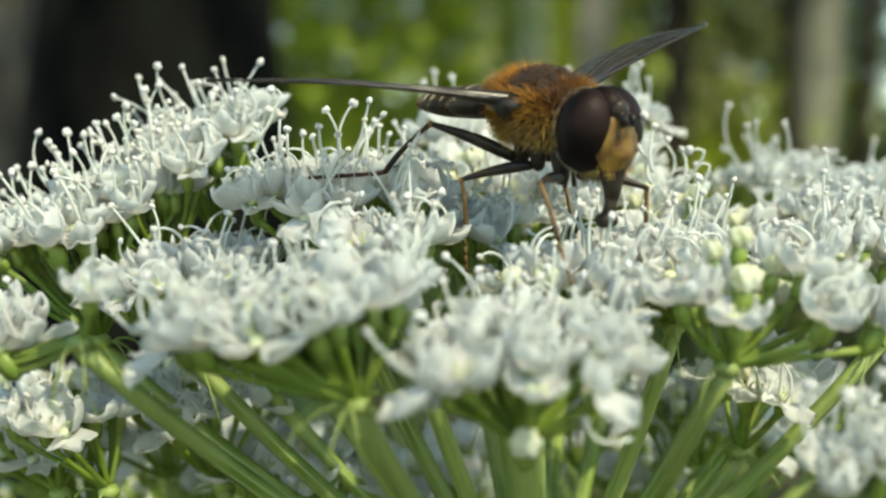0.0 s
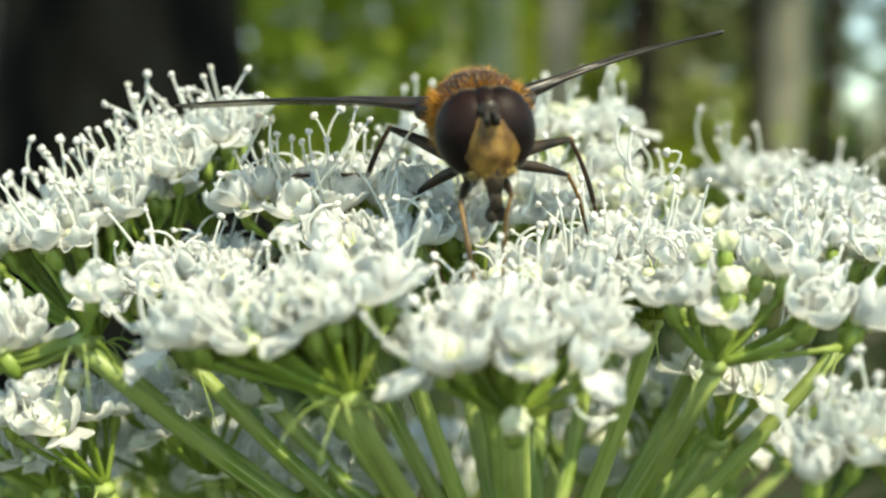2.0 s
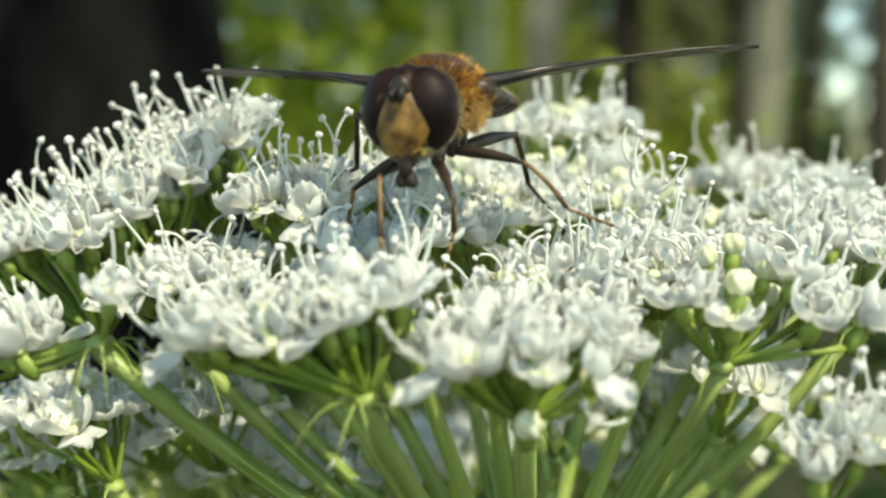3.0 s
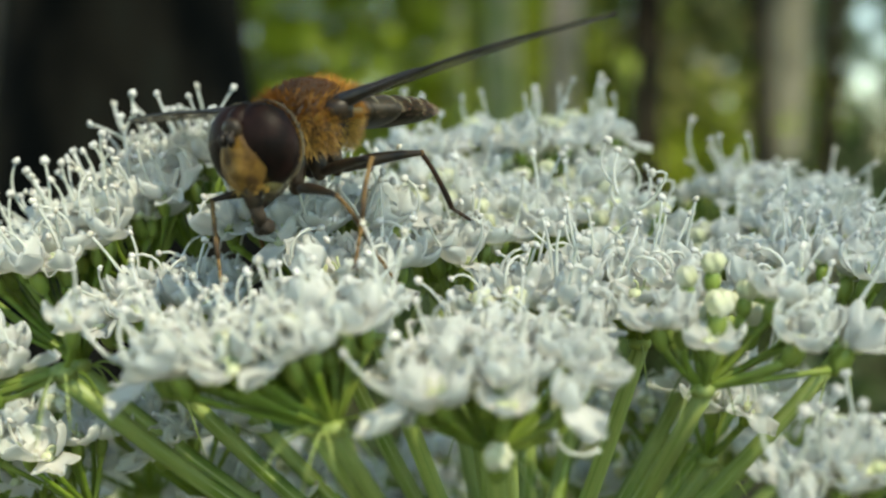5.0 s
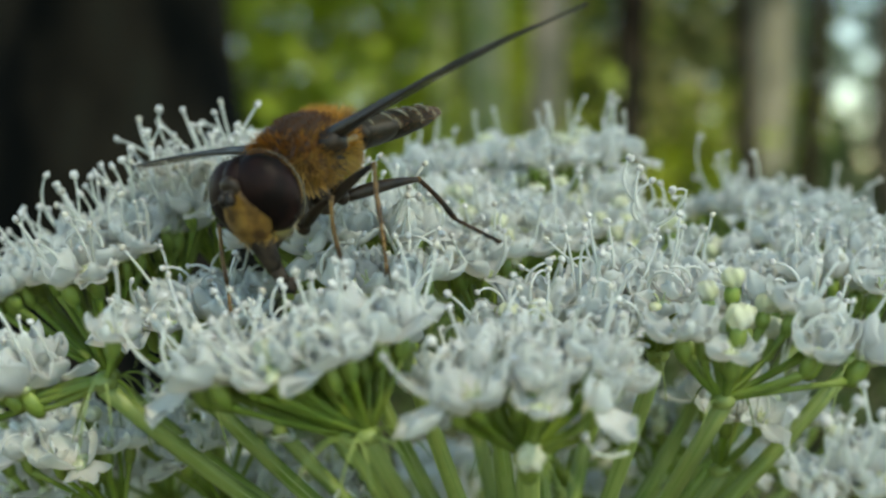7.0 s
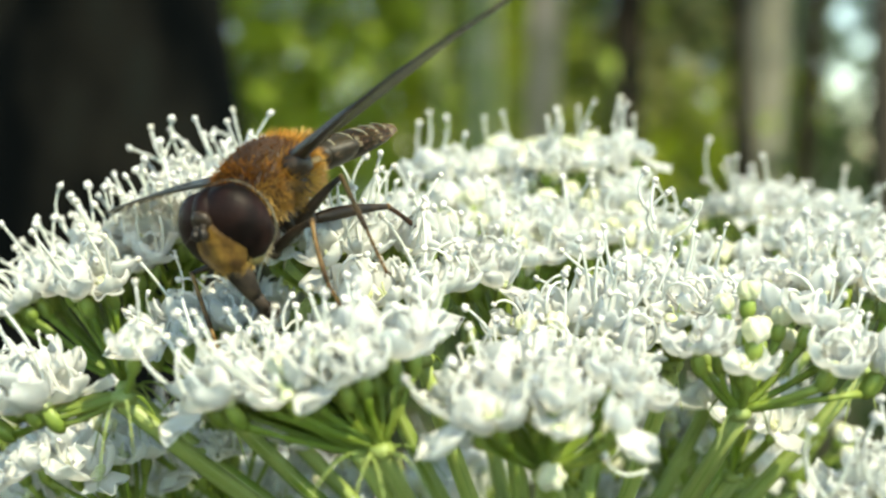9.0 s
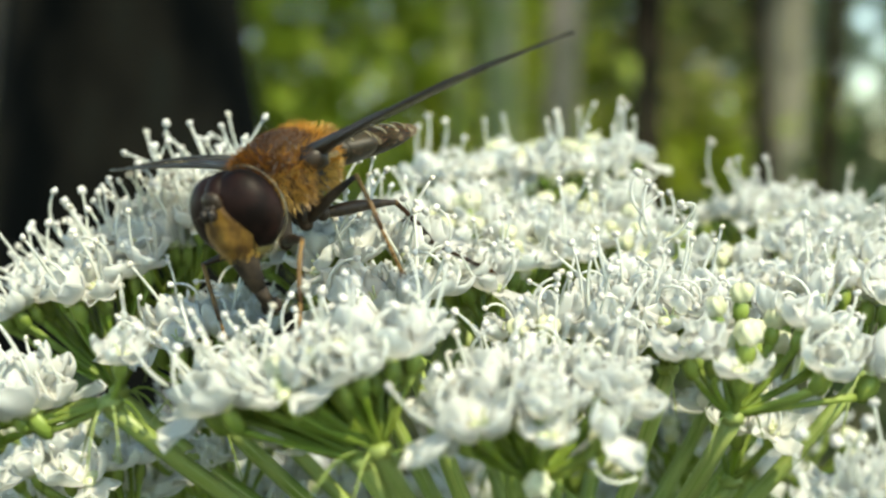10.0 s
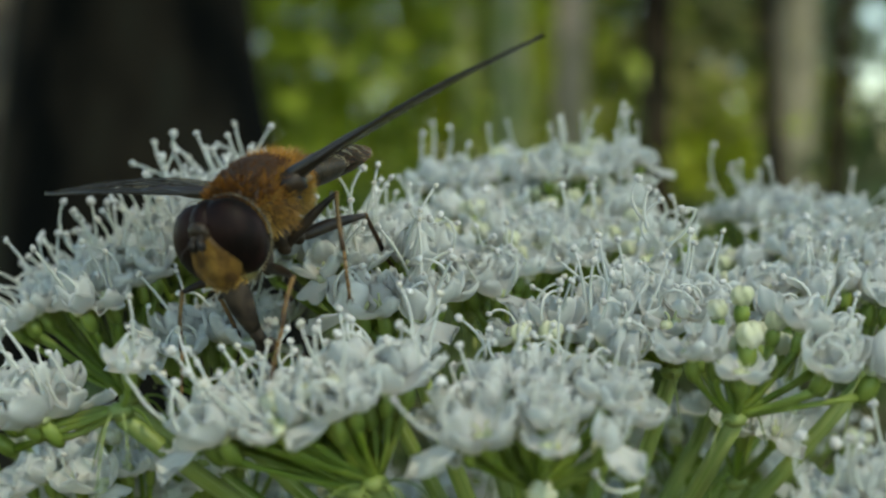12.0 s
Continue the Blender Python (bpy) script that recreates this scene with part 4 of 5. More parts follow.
    blob(bm, (0, 0.95, 0.82), (0.62, 0.98, 0.86), 18, 12, 0)
    part("crest", mesh_of(bm, [EYE_DARK], name="crest"), head, "dark ridge where the eyes meet")
    # mouth: a proboscis that slides out to feed
    bm = bmesh.new()
    tube(bm, [(0, 1.50, -0.55), (0, 1.60, -1.0), (0, 1.72, -1.55), (0, 1.78, -2.1), (0, 1.80, -2.6)], [0.5, 0.55, 0.50, 0.38, 0.29], 14, 0)
    proboscis = part("proboscis", mesh_of(bm, [MOUTH], name="proboscis"), head, "thick brown proboscis")
    bm = bmesh.new()
    tube(bm, [(0, 1.79, -2.55), (0, 1.76, -2.95), (0, 1.70, -3.35)], [0.28, 0.25, 0.27], 10, 0)
    for s in (-1, 1):
        blob(bm, (0.17 * s, 1.64, -3.5), (0.24, 0.36, 0.30), 12, 8, 0, None, lambda q: 1 + 0.08 * math.sin(9 * q.z))
    part("labellum", mesh_of(bm, [MOUTH], name="labellum"), proboscis)
    for piece in [head] + list(head.children_recursive):
        piece.data.transform(Matrix.Translation((0, 0.22 * MM, 0)) @ Matrix.Scale(1.06, 4))
    # legs: every piece lies along its own +x; the poses come from LEG_ROWS
    made = {}
    for name in LEG_ROWS:
        hip, (femur, tibia, tarsus), r = leg_plan(name)
        bm = bmesh.new()
        tube(bm, bend((0, 0, 0), (femur, 0, 0), (0, 0, 0.10), 9), [r * 0.7, r * 1.0, r * 1.12, r * 1.12, r * 1.05, r * 0.92, r * 0.78, r * 0.6, r * 0.48], 10, 0)
        blob(bm, (-0.05, 0, 0.05), (0.30, 0.30, 0.34), 10, 7, 0)
        blob(bm, (femur, 0, 0), (r * 0.56,) * 3, 8, 6, 1)
        leg = part("leg", mesh_of(bm, [SHELL_BLACK, LEG_ORANGE], name="leg"), fly, "black thigh with orange knee")
        bm = bmesh.new()
        root = Vector((hip.x * 0.8, hip.y * 0.8, -0.9))
        tube(bm, bend(root, hip, (0, 0.05, 0), 6), [0.42, 0.44, 0.42, 0.38, 0.33, 0.28], 10, 0)
        part("coxa", mesh_of(bm, [SHELL_BLACK], name="coxa"), fly, "black hip of a leg")
        hind = name[1] == "3"
        bm = bmesh.new()
        tube(bm, bend((-0.02, 0, 0), (tibia, 0, 0), (0, 0, 0.12), 8), [r * 0.46, r * 0.42, r * 0.42, r * 0.44, r * 0.47, r * 0.50, r * 0.52, r * 0.44], 8, 0)
        shin = part("tibia", mesh_of(bm, [LEG_DARK if hind else LEG_ORANGE], name="tibia"), leg, "dark brown shin" if hind else "orange-brown shin")
        bristle = part("bristles", hairs(rng, lambda g, le=tibia, q=r * 0.45: (lambda a, u: (Vector((u, q * math.cos(a), q * math.sin(a))), Vector((0.6, math.cos(a), math.sin(a)))))(g.uniform(0, 6.28), le * g.uniform(0.05, 1.0)), 60, 0.16, 0.010, Vector((0.5, 0, 0))), leg, "short dark bristles")
        bristle.data.materials.append(LEG_DARK)
        bm = bmesh.new()
        for q in range(5):
            p0, p1 = tarsus * q / 5, tarsus * (q + 0.92) / 5
            tube(bm, [(p0, 0, 0), ((p0 + p1) / 2, 0, -0.02), (p1, 0, 0)], [r * 0.30, r * 0.36, r * 0.40], 7, 0)
        for s in (-1, 1):
            tube(bm, [(tarsus, 0, 0), (tarsus + 0.08, 0.1 * s, 0), (tarsus + 0.2, 0.14 * s, -0.06)], [0.05, 0.04, 0.015], 5, 0)
        toe = part("tarsus", mesh_of(bm, [LEG_ORANGE if name[1] != "3" else LEG_DARK], name="tarsus"), leg, "thin jointed foot")
        made[name] = (leg, shin, bristle, toe)
    # wings: span along +x, trailing edge towards -y
    wings = []
    for s in (1, -1):
        bm = bmesh.new()
        n, m = 26, 6
        for side in (0, 1):
            grid = [[bm.verts.new(wing_point(s, i / n, j / m) - Vector((0, 0, 0.02 * side))) for j in range(m + 1)] for i in range(n + 1)]
            for i in range(n):
                for j in range(m):
                    quad = (grid[i][j], grid[i + 1][j], grid[i + 1][j + 1], grid[i][j + 1])
                    bm.faces.new(quad if side == 0 else quad[::-1])
        me = mesh_of(bm, [WING], name="wing")
        wing = part("wing", me, fly, "smoky brown veined wing", Matrix.Translation(Vector((1.6 * s, 0.1, 0.85)) * MM))

        def on(u, w):
            return wing_point(s, u, w) + Vector((0, 0, 0.012))
        for pts, r in (
            ([on(u / 14, 0.0) for u in range(15)], 0.12), ([on(u / 14, 0.10 + 0.03 * math.sin(u)) for u in range(12)], 0.06),
            ([on(u / 14, 0.22 + 0.012 * u) for u in range(14)], 0.055), ([on(u / 14, 0.30 + 0.02 * u) for u in range(1, 13)], 0.05),
            ([on(u / 14, 0.40 + 0.03 * u) for u in range(1, 12)], 0.05), ([on(0.3 + 0.01 * u, 0.2 + 0.05 * u) for u in range(7)], 0.04),
            ([on(0.62 + 0.008 * u, 0.2 + 0.05 * u) for u in range(9)], 0.04),
        ):
            bm = bmesh.new()
            tube(bm, pts, [r * (1 - 0.75 * i / len(pts)) for i in range(len(pts))], 5, 0)
            part("vein", mesh_of(bm, [VEIN], name="vein"), wing)
        bm = bmesh.new()
        blob(bm, (0.1 * s, -0.2, -0.16), (0.80, 0.80, 0.58), 14, 9, 0, None, lambda q: 1 + 0.12 * math.sin(7 * q.x + 5 * q.y))
        part("wing_base", mesh_of(bm, [SHELL_BLACK], name="wing_base"), wing)
        bm = bmesh.new()
        tube(bm, [on(0.035 * i, 0.10 + 0.03 * math.sin(i)) for i in range(12)], [0.34, 0.36, 0.33, 0.29, 0.26, 0.23, 0.2, 0.18, 0.16, 0.14, 0.12, 0.06], 8, 0)
        part("wing_root", mesh_of(bm, [VEIN], name="wing_root"), wing, "dark thick root of the wing")
        wings.append(wing)
        bm = bmesh.new()
        blob(bm, (1.72 * s, -0.95, 0.55), (0.22, 0.50, 0.20), 12, 8, 0, None, lambda q: 1 + 0.2 * math.sin(6 * q.y))
        part("squama", mesh_of(bm, [SCUTELLUM], name="squama"), fly, "pale lobe behind the wing")
    return fly, head, proboscis, wings, made


FLY, HEAD, PROBOSCIS, WINGS, LEGS = build_fly()


# ---- the wood behind: ground, trunks, leaves ----
def ground():
    bm = bmesh.new()
    n, size = 48, 900.0
    verts = {}
    for i in range(n + 1):
        for j in range(n + 1):
            u, v = 2 * i / n - 1, 2 * j / n - 1
            x, y = size * u * abs(u) ** 2, size * v * abs(v) ** 2
            verts[i, j] = bm.verts.new((x, y, 0.06 * noise.noise((x * 0.4, y * 0.4, 0)) if abs(x) < 40 and abs(y) < 40 else 0))
    for i in range(n):
        for j in range(n):
            bm.faces.new((verts[i, j], verts[i + 1, j], verts[i + 1, j + 1], verts[i, j + 1]))
    tagged(new("ground", mesh_of(bm, [GROUND], 1.0, name="ground")), "dark woodland floor of litter and moss", "ground", kind="structure")


ground()


def leaf_mesh(rng, places, size, mat, name="leaves", droop=0.0):
    """Folded leaves, six triangles each, at the given places; droop hangs them towards the light."""
    verts, faces = [], []
    for p in places:
        turn = Euler((droop, 0, 0)).to_matrix() @ Euler((rng.gauss(0, 0.7 - 0.4 * droop), rng.gauss(0, 0.7 - 0.4 * droop), rng.uniform(0, 6.28))).to_matrix()
        s = size * rng.uniform(0.6, 1.3)
        i = len(verts)
        for q in ((0, 0, 0), (0.32, 0.35, 0.10), (0.26, 0.75, 0.06), (0, 1.1, -0.08), (-0.26, 0.75, 0.06), (-0.32, 0.35, 0.10), (0, 0.5, -0.02)):
            verts.append(Vector(p) + turn @ Vector(q) * s)
        faces += [(i, i + 1, i + 6), (i + 1, i + 2, i + 6), (i + 2, i + 3, i + 6), (i + 3, i + 4, i + 6), (i + 4, i + 5, i + 6), (i + 5, i, i + 6)]
    me = bpy.data.meshes.new(name)
    me.from_pydata(verts, [], faces)
    me.materials.append(mat)
    return me


# openings cut between the leaves along sight lines from the first eye, to show sky: across and up for each metre of
# distance, and their width
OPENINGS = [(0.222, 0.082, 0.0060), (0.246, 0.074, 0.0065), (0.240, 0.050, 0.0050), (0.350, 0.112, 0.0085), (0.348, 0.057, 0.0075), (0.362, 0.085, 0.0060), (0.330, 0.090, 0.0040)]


def clumps(rng, boxes, per, spread):
    """Leaf places gathered round twigs inside boxes (x0, x1, y0, y1, z0, z1, twigs), with the openings left free."""
    out = []
    for x0, x1, y0, y1, z0, z1, twigs in boxes:
        for _ in range(twigs):
            c = Vector((rng.uniform(x0, x1), rng.uniform(y0, y1), rng.uniform(z0, z1)))
            out += [c + Vector((rng.gauss(0, spread), rng.gauss(0, spread), rng.gauss(0, spread * 0.6))) for _ in range(per)]
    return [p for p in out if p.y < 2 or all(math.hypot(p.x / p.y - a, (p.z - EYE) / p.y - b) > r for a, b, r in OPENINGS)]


def tree(seed, x, y, width, height, bark, lean, label, leaf=None, flare=False):
    rng = random.Random(seed)
    base = tagged(new("tree"), label, "tree", "trees of the wood")
    base.location = (x, y, 0)
    bm = bmesh.new()
    pts = [Vector((lean[0] * i / 14 * height + 0.03 * math.sin(i * 1.3 + seed), lean[1] * i / 14 * height + 0.03 * math.cos(i * 1.7 + seed), -0.1 + height * i / 14)) for i in range(15)]
    if flare:
        steps = [height * (q / 44) ** 1.6 for q in range(45)]
        tube(bm, [(0, 0, z - 0.1) for z in steps], [min(0.32, 0.06 + 0.105 * math.exp(-(z - 1.17) / 0.7)) for z in steps], 28, 0)
    else:
        tube(bm, pts, [width * 0.5 * (1.25 if i == 0 else 1 - 0.055 * i) for i in range(15)], 20, 0)
    for v in bm.verts:
        k = noise.noise(Vector((v.co.x * 9, v.co.y * 9, v.co.z * 2.2 + seed)))
        rough = (0.02 if flare else 0.06) * width
        v.co.x += rough * k
        v.co.y += rough * noise.noise(Vector((v.co.y * 9, v.co.x * 9, v.co.z * 2.2 - seed)))
    part("trunk", mesh_of(bm, [bark], 1.0, name="trunk"), base)
    ends = []
    for k in range(7):
        i = rng.randint(8, 13)
        a = rng.uniform(0, 6.28)
        end = pts[i] + Vector((math.cos(a), math.sin(a), 0.6)) * rng.uniform(0.8, 1.8)
        ends.append(end)
        bm = bmesh.new()
        tube(bm, bend(pts[i], end, (0, 0, 0.12), 7), [width * 0.16 * (1 - 0.13 * q) for q in range(7)], 8, 0)
        part("limb", mesh_of(bm, [bark], 1.0, name="limb"), base)
    places = []
    for end in ends + pts[10:]:
        for _ in range(11):
            c = end + Vector((rng.gauss(0, 0.5), rng.gauss(0, 0.5), rng.gauss(0, 0.35)))
            places += [c + Vector((rng.gauss(0, 0.14), rng.gauss(0, 0.14), rng.gauss(0, 0.08))) for _ in range(9)]
    part("crown", leaf_mesh(rng, places, 0.085, leaf or LEAF, "crown"), base)
    return base


TREE = tree(1, -0.357, 1.62, 0.395, 7.0, BARK_SHADED, (0.012, 0.0), "thick dark-barked tree trunk flaring towards its foot", LEAF_DARK, flare=True)


def branch():
    """An unseen leafy branch, added to the dark tree to swing shade on and off the umbel; its pivot is at the trunk."""
    rng = random.Random(3)
    pivot = Vector((0.0, 0.0, 2.6))
    over = Vector((0.0, 0.055, EYE)) + SUN_TO * (1.35 / SUN_TO.z)
    reach = over - Vector((TREE.location.x, TREE.location.y, 2.6))
    bm = bmesh.new()
    tube(bm, bend((0, 0, 0), reach, (0, 0, 0.12), 12), [0.022 - 0.0016 * i for i in range(12)], 8, 0)
    for _ in range(14):
        tube(bm, bend(reach * 0.9, reach + Vector((rng.gauss(0, 0.15), rng.gauss(0, 0.15), rng.gauss(0, 0.05))), (0, 0, 0.02), 5), [0.004, 0.0035, 0.003, 0.002, 0.001], 5, 0)
    limb = part("branch", mesh_of(bm, [BARK_SHADED], 1.0, name="branch"), TREE, "leafy branch reaching over the umbel", Matrix.Translation(pivot))
    places = []
    for k in range(8600):
        a = rng.uniform(0, 6.2832)
        q = 0.27 * math.sqrt(rng.random()) if k < 7200 else rng.uniform(0.26, 0.36)
        places.append(reach + Vector((q * math.cos(a), q * math.sin(a), rng.uniform(-0.15, 0.15))))
    places += [reach * rng.uniform(0.3, 0.92) + Vector((rng.gauss(0, 0.06), rng.gauss(0, 0.06), rng.gauss(0, 0.06))) for _ in range(160)]
    part("leaves", leaf_mesh(rng, places, 0.012, LEAF_DARK, "leaves"), limb)
    return limb


SHADE_BRANCH = branch()
tree(2, 0.915, 5.02, 0.16, 8.0, BARK_SHADED, (0.005, 0.0), "slim dark tree trunk")
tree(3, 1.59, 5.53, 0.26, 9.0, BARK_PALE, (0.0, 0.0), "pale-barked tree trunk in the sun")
tree(4, 0.61, 5.4, 0.16, 9.0, BARK_BEIGE_LIT, (-0.004, 0.0), "slim beige tree trunk in the sun")
tree(5, 0.36, 5.8, 0.19, 10.0, BARK_MOSS, (0.004, 0.0), "mossy tree trunk among the leaves")
tree(10, 0.47, 7.2, 0.15, 10.0, BARK_BEIGE_LIT, (0.003, 0.0), "slim beige tree trunk in the sun")
tree(11, 0.20, 6.6, 0.12, 10.0, BARK_MOSS, (-0.003, 0.0), "slim mossy tree trunk among the leaves")
tree(6, 1.16, 4.3, 0.07, 6.0, BARK_SHADED, (0.012, 0.0), "thin dark sapling trunk")
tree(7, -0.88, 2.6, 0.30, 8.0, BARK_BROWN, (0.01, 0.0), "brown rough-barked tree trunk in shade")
tree(9, 1.46, 4.5, 0.08, 6.0, BARK_SHADED, (-0.01, 0.0), "thin dark sapling trunk")
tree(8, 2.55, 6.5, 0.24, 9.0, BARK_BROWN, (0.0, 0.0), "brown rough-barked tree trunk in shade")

WR = random.Random(77)
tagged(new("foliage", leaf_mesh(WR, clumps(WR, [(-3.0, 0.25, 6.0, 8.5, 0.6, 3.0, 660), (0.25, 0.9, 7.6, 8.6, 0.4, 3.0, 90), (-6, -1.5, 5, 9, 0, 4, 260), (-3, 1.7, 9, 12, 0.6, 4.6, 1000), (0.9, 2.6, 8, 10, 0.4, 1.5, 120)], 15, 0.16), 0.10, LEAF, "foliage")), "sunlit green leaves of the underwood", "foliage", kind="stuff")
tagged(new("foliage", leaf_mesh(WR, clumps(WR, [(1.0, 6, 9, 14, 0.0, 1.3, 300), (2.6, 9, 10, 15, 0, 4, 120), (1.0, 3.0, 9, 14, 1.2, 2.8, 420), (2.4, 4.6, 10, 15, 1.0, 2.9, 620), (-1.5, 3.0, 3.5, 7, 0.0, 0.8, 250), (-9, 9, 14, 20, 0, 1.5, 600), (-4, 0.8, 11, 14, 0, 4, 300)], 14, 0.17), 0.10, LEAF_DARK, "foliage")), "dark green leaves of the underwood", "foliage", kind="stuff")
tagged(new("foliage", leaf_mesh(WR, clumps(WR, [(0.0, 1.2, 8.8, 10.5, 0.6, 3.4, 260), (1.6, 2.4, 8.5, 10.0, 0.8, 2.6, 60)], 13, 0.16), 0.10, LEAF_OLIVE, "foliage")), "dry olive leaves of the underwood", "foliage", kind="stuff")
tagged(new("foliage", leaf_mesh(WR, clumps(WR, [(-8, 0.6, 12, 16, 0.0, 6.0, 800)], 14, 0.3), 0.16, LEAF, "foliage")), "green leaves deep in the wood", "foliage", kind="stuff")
# last-placed leaves overhead are unseen, added to keep sun off the thick trunk
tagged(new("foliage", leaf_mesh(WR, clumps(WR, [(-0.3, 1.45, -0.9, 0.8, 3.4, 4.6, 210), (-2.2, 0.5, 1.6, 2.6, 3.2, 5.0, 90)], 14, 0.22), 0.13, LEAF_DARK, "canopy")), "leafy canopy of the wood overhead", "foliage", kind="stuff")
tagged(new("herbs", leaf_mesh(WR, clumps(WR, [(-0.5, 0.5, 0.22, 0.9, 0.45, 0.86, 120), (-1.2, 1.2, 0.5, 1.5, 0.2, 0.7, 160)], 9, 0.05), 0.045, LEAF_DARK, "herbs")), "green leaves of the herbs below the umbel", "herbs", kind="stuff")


def sapling(seed, x, y, z, size):
    """A thin shoot with a few bright leaves at its top."""
    rng = random.Random(seed)
    base = tagged(new("sapling"), "slender shoot with bright yellow-green leaves in the sun", "sapling", "saplings of the underwood")
    base.location = (x + rng.uniform(-0.1, 0.1), y + rng.uniform(0, 0.15), 0)
    top = Vector((x, y, z)) - base.location
    bm = bmesh.new()
    tube(bm, bend((0, 0, -0.02), top, (0.03, 0.02, 0), 8), [0.004 - 0.0004 * q for q in range(8)], 6, 0)
    part("stem", mesh_of(bm, [STEM], 1.0, name="stem"), base)
    for _ in range(5):
        p = top + Vector((rng.gauss(0, size * 0.25), rng.gauss(0, size * 0.3), rng.gauss(0, size * 0.2)))
        part("leaf", leaf_mesh(rng, [p], size, LEAF_BRIGHT, "leaf", 0.9), base)
    for _ in range(7):
        k = rng.uniform(0.3, 0.85)
        p = top * k + Vector((rng.gauss(0, 0.04), rng.gauss(0, 0.04), 0))
        part("leaf", leaf_mesh(rng, [p], size, LEAF, "leaf"), base)


for k, (x, y, z, size) in enumerate((
        (0.494, 2.999, 1.232, 0.036), (-0.118, 3.63, 1.262, 0.045), (-0.333, 3.335, 1.205, 0.042), (-0.314, 3.846, 1.375, 0.050),
        (0.116, 4.025, 1.33, 0.042), (-0.07, 4.24, 1.44, 0.050), (-0.183, 3.536, 1.315, 0.036), (1.157, 3.964, 1.10, 0.040))):
    sapling(60 + k, x, y, z, size)


# ---- what moves ----
def fly_pose(x, y, z, yaw, pitch, roll):
    return Matrix.Translation(at(x, y, z)) @ TIP @ Matrix.Rotation(radians(yaw), 4, "Z") @ Matrix.Rotation(radians(pitch), 4, "X") @ Matrix.Rotation(radians(roll), 4, "Y")


FLY_ROWS = [
    (0.0, 4.09, 52.10, -2.03, 219.6, -4.5, 5.4),
    (0.5, 3.85, 52.05, -1.56, 216.4, -1.3, 2.7),
    (1.0, 3.41, 50.76, -2.01, 208.2, -4.1, 7.6),
    (1.5, 3.33, 51.04, -1.63, 194.5, -5.0, 8.0),
    (2.0, 1.95, 50.49, -1.95, 180.5, -2.5, 5.8),
    (2.5, 0.35, 49.89, -1.36, 172.2, -2.2, 0.1),
    (3.0, -0.12, 49.39, -1.12, 158.5, 2.5, 1.1),
    (5.0, -4.25, 50.70, -1.34, 138.8, -4.2, 5.7),
    (5.5, -5.28, 50.14, -1.75, 137.2, -12.1, 10.1),
    (6.0, -4.89, 49.76, -2.09, 136.6, -10.8, 10.5),
    (6.5, -5.14, 49.26, -1.98, 136.4, -10.9, 9.9),
    (7.0, -5.39, 48.79, -1.93, 135.5, -14.9, 9.2),
    (9.0, -7.49, 48.99, -2.36, 140.5, -16.1, 13.5),
    (9.5, -7.01, 49.14, -2.33, 136.9, -15.7, 12.8),
    (10.0, -6.44, 49.20, -1.90, 139.1, -13.3, 10.1),
    (10.5, -5.27, 49.61, -1.55, 145.9, -7.0, 7.4),
    (11.0, -6.43, 49.48, -2.30, 150.8, -6.7, 6.2),
    (11.5, -7.30, 49.13, -2.49, 150.7, -10.4, 7.7),
    (12.0, -7.65, 48.69, -2.47, 149.8, -13.5, 11.5),
]
# sweep back, lift and twist of the right wing, then of the left one, degrees
WING_ROWS = [
    (0.0, 28, 7, 5, 8, 10, 8), (0.5, 29, 4, 3, 8, 11, 8), (1.0, 24, 3, 8, 13, 12, 8), (1.5, 18, 3, 8, 29, 8, 6), (2.0, 16, 5, 6, 26, 8, 6), (2.5, 22, 3, 7, 8, 9, 4), (3.0, 14, 5, 3, 23, 8, 0),
    (5.0, 2, 3, 6, 11, 9, -4), (5.5, -2, 0, 4, 4, 9, -4), (6.0, -2, 2, 8, 12, 9, -3), (6.5, -2, 1, 7, 11, 10, -3), (7.0, 0, 3, 11, 12, 11, -2), (9.0, 3, 0, 7, 3, 15, -4), (9.5, -1, 3, 6, 17, 11, -2),
    (10.0, 2, 6, 6, 11, 9, 0), (10.5, 3, 9, 4, 2, 7, 4), (11.0, 3, 7, 4, 6, 14, 2), (11.5, 4, 6, 6, 6, 16, 2), (12.0, 2, 9, 6, 7, 13, 2),
]


def wing_pose(s, sweep, lift, twist):
    return (Matrix.Translation(Vector((1.6 * s, 0.1, 0.85)) * MM) @ Matrix.Rotation(radians(-sweep * s), 4, "Z")
            @ Matrix.Rotation(radians(-lift * s), 4, "Y") @ Matrix.Rotation(radians(twist), 4, "X"))


# turn of the added shading branch about its pivot, degrees: 0 lies in the sun over the umbel
SHADE_ROWS = [(0, 6.97), (0.35, 3.98), (0.75, 3.98), (1, 6.97), (1.3, 10.96), (3.3, 11.95), (4.4, 8.96), (4.9, 6.4), (5.45, 5.93), (6.05, 5.78), (6.5, 2.9), (7.3, 3.1), (8.5, 11.95), (10.1, 11.95), (10.5, 6.27), (10.8, 3.6), (12, 3.0)]
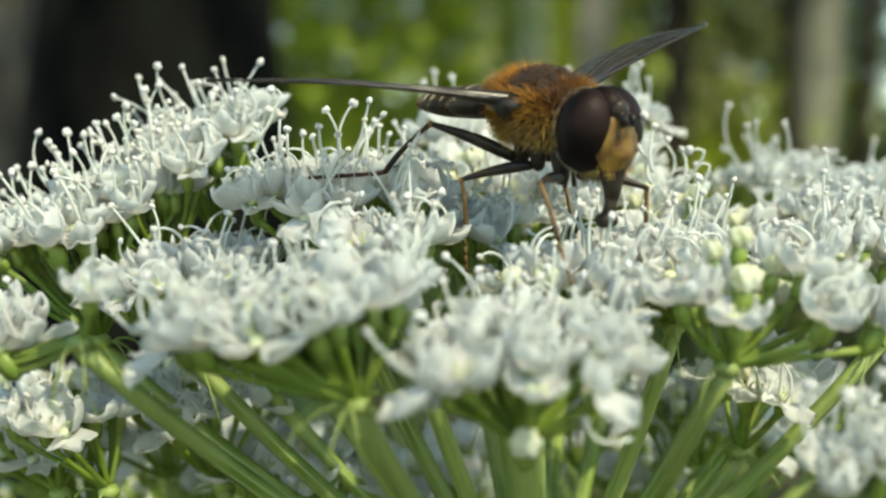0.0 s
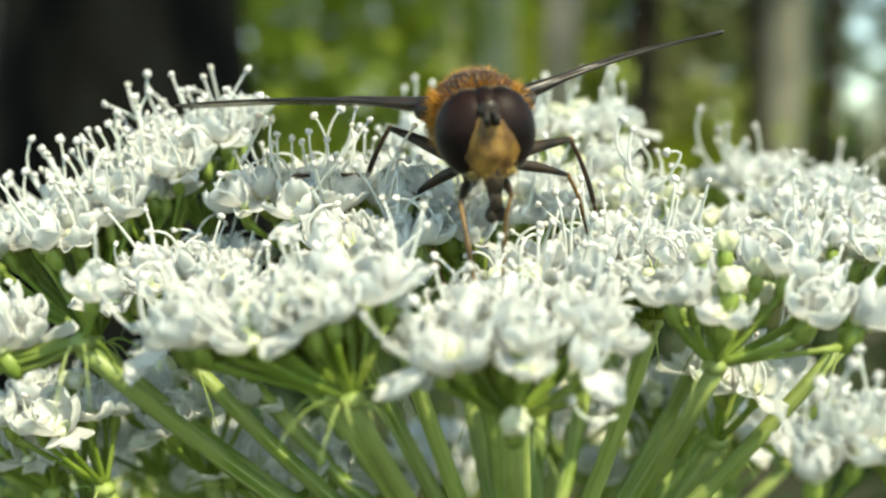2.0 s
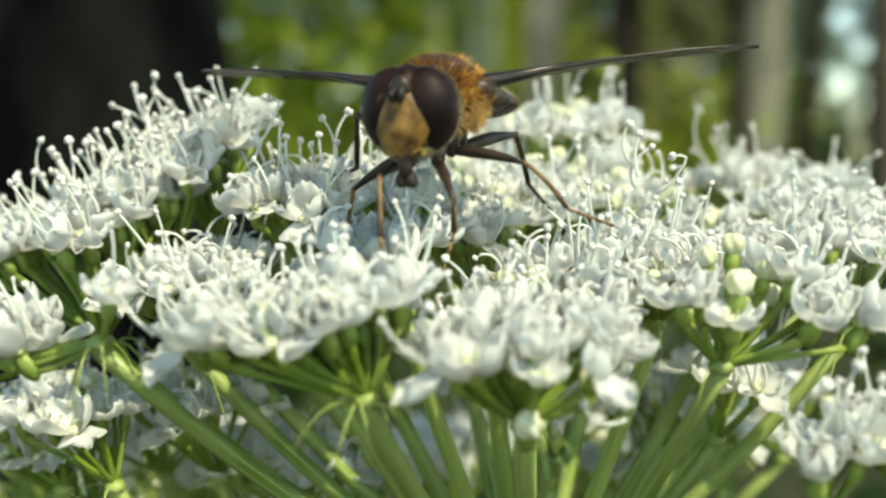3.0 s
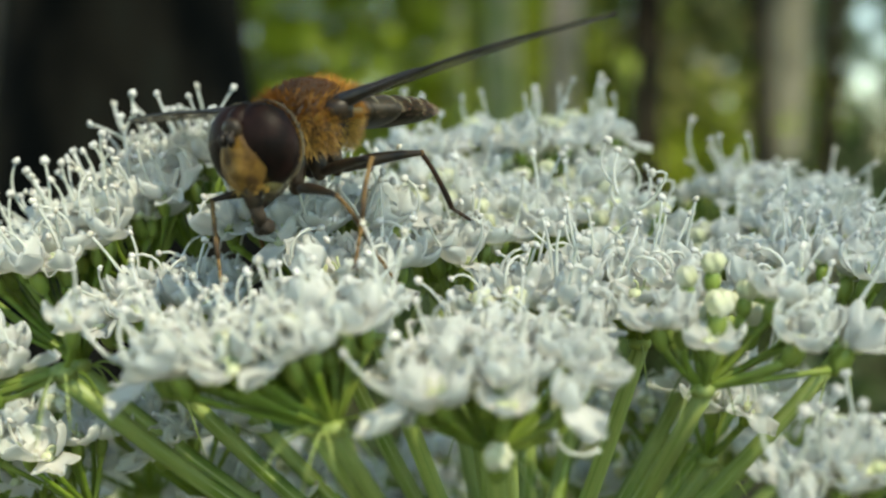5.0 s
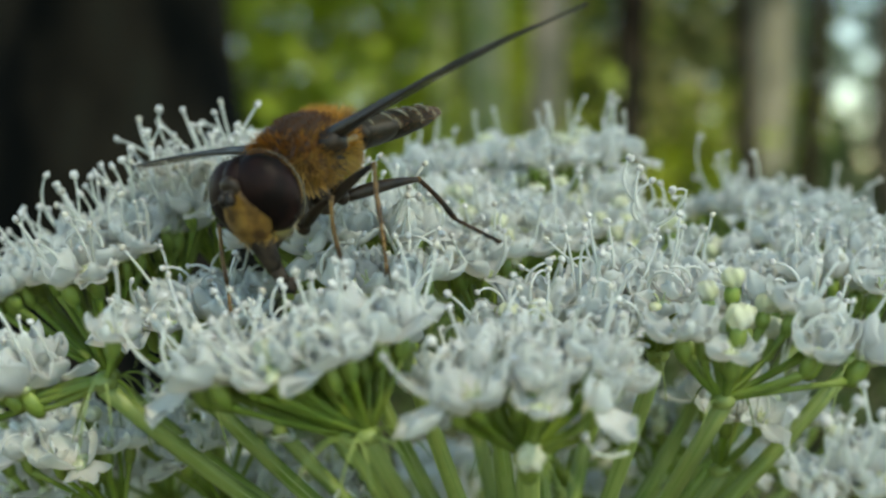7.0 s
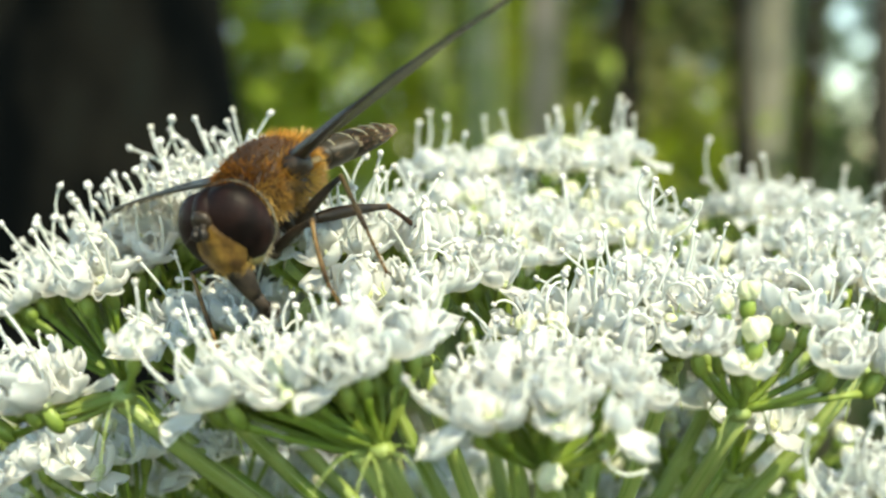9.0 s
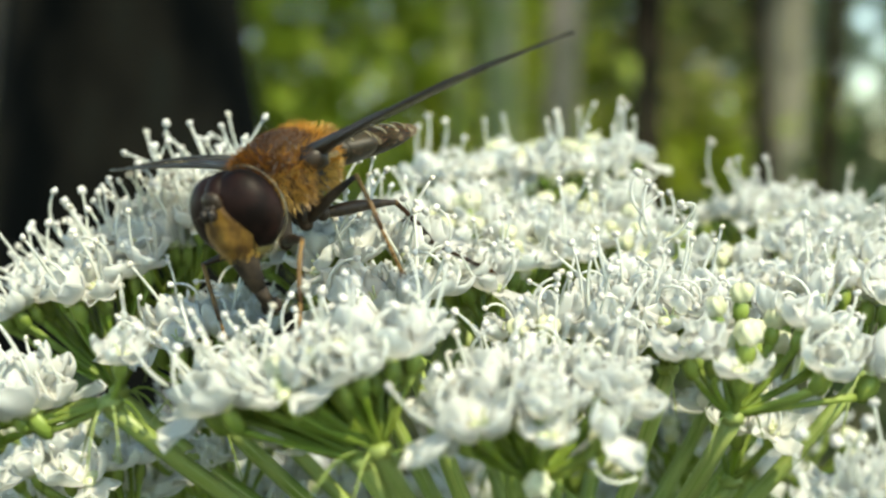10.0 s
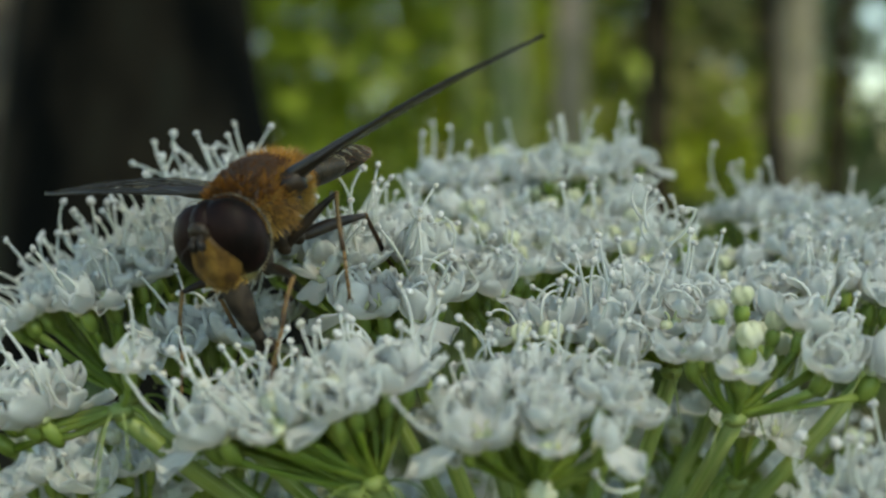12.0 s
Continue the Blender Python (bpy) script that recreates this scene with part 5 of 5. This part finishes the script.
# small sway of single clusters, millimetres to the right and up
SWAY = {
    11: [(0.0, 0.08, 0), (2.0, 0, 0), (2.5, -0.22, 0.15), (3.0, 0, 0), (7.0, -0.05, 0.1), (9.0, -0.3, 0.14), (9.5, -0.05, 0.17), (10.0, 0.13, 0.32), (10.5, 0.06, -0.1), (11.0, 0.08, -0.5), (11.5, -0.17, -0.7), (12.0, -0.29, -0.7)],
    30: [(0.0, 0.08, 0), (2.0, 0, 0), (2.5, -0.22, 0.15), (3.0, 0, 0), (7.0, -0.05, -0.1), (9.0, -0.3, -0.2), (9.5, -0.05, -0.2), (10.0, 0.13, -0.2), (10.5, 0.06, -0.5), (11.0, 0.08, -0.9), (11.5, -0.17, -1.1), (12.0, -0.29, -1.1)],
    12: [(0.0, 0, -0.22), (0.5, 0, -0.1), (1.5, 0, 0), (2.5, 0, 0.3), (3.0, 0, 0.08), (6.0, 0, 0), (7.0, 0, 0.22), (9.5, 0, 0.08), (10.5, 0, -0.15), (11.0, 0, -0.36), (12.0, 0, -0.2)],
    13: [(0.0, -0.4, 0.2), (0.5, -0.33, 0.07), (1.0, -0.42, 0.15), (1.5, -0.07, 0), (5.0, 0.05, 0), (9.0, 0, 0), (12.0, 0.03, 0.05)],
}


def head_pose(turn, nod):
    return Matrix.Translation(Vector((0, 2.0, 0.0)) * MM) @ Matrix.Rotation(radians(turn), 4, "Z") @ Matrix.Rotation(radians(nod), 4, "X")


# the head turns less than the body: turn to its left and nod up, degrees
HEAD_ROWS = [(0.0, -4, -6), (0.5, -2, -6), (1.0, 0, -6), (2.0, 6, -6), (2.5, -3, -8), (3.0, 2, -8), (5.0, 12, -12), (7.0, 14, -14), (9.0, 14, -18), (10.5, 12, -12), (12.0, 10, -14)]


# how far the proboscis is drawn in, millimetres
MOUTH_ROWS = [(0.0, 0.35), (1.5, 0.4), (2.5, 1.05), (3.0, 1.2), (5.0, 0.7), (6.0, 0.45), (7.0, 0.1), (9.0, 0.0), (10.5, -0.3), (11.0, -0.6), (12.0, -0.8)]


def motions():
    walk(HEAD, [(t, head_pose(a, b)) for t, a, b in HEAD_ROWS])
    walk(PROBOSCIS, [(t, Matrix.Translation((0, 0, dz * MM))) for t, dz in MOUTH_ROWS])
    pivot = Matrix.Translation((0, 0, 2.6))
    walk(SHADE_BRANCH, [(t, pivot @ Matrix.Rotation(radians(a), 4, "Z")) for t, a in SHADE_ROWS])
    for key, rows in SWAY.items():
        walk(UMBELLETS[key], [(t, Matrix.Translation(at(*(HUBS[key] + Vector((dx, 0, dz))))) @ TIP) for t, dx, dz in rows])
    for name, pieces in LEGS.items():
        steps = [(0.25 * q, leg_poses(name, 0.25 * q)) for q in range(49)]
        for q, piece in enumerate(pieces):
            walk(piece, [(t, poses[q]) for t, poses in steps])
    walk(FLY, [(t, fly_pose(*row)) for t, *row in FLY_ROWS])
    walk(WINGS[0], [(t, wing_pose(1, *row[:3])) for t, *row in WING_ROWS])
    walk(WINGS[1], [(t, wing_pose(-1, *row[3:])) for t, *row in WING_ROWS])


motions()
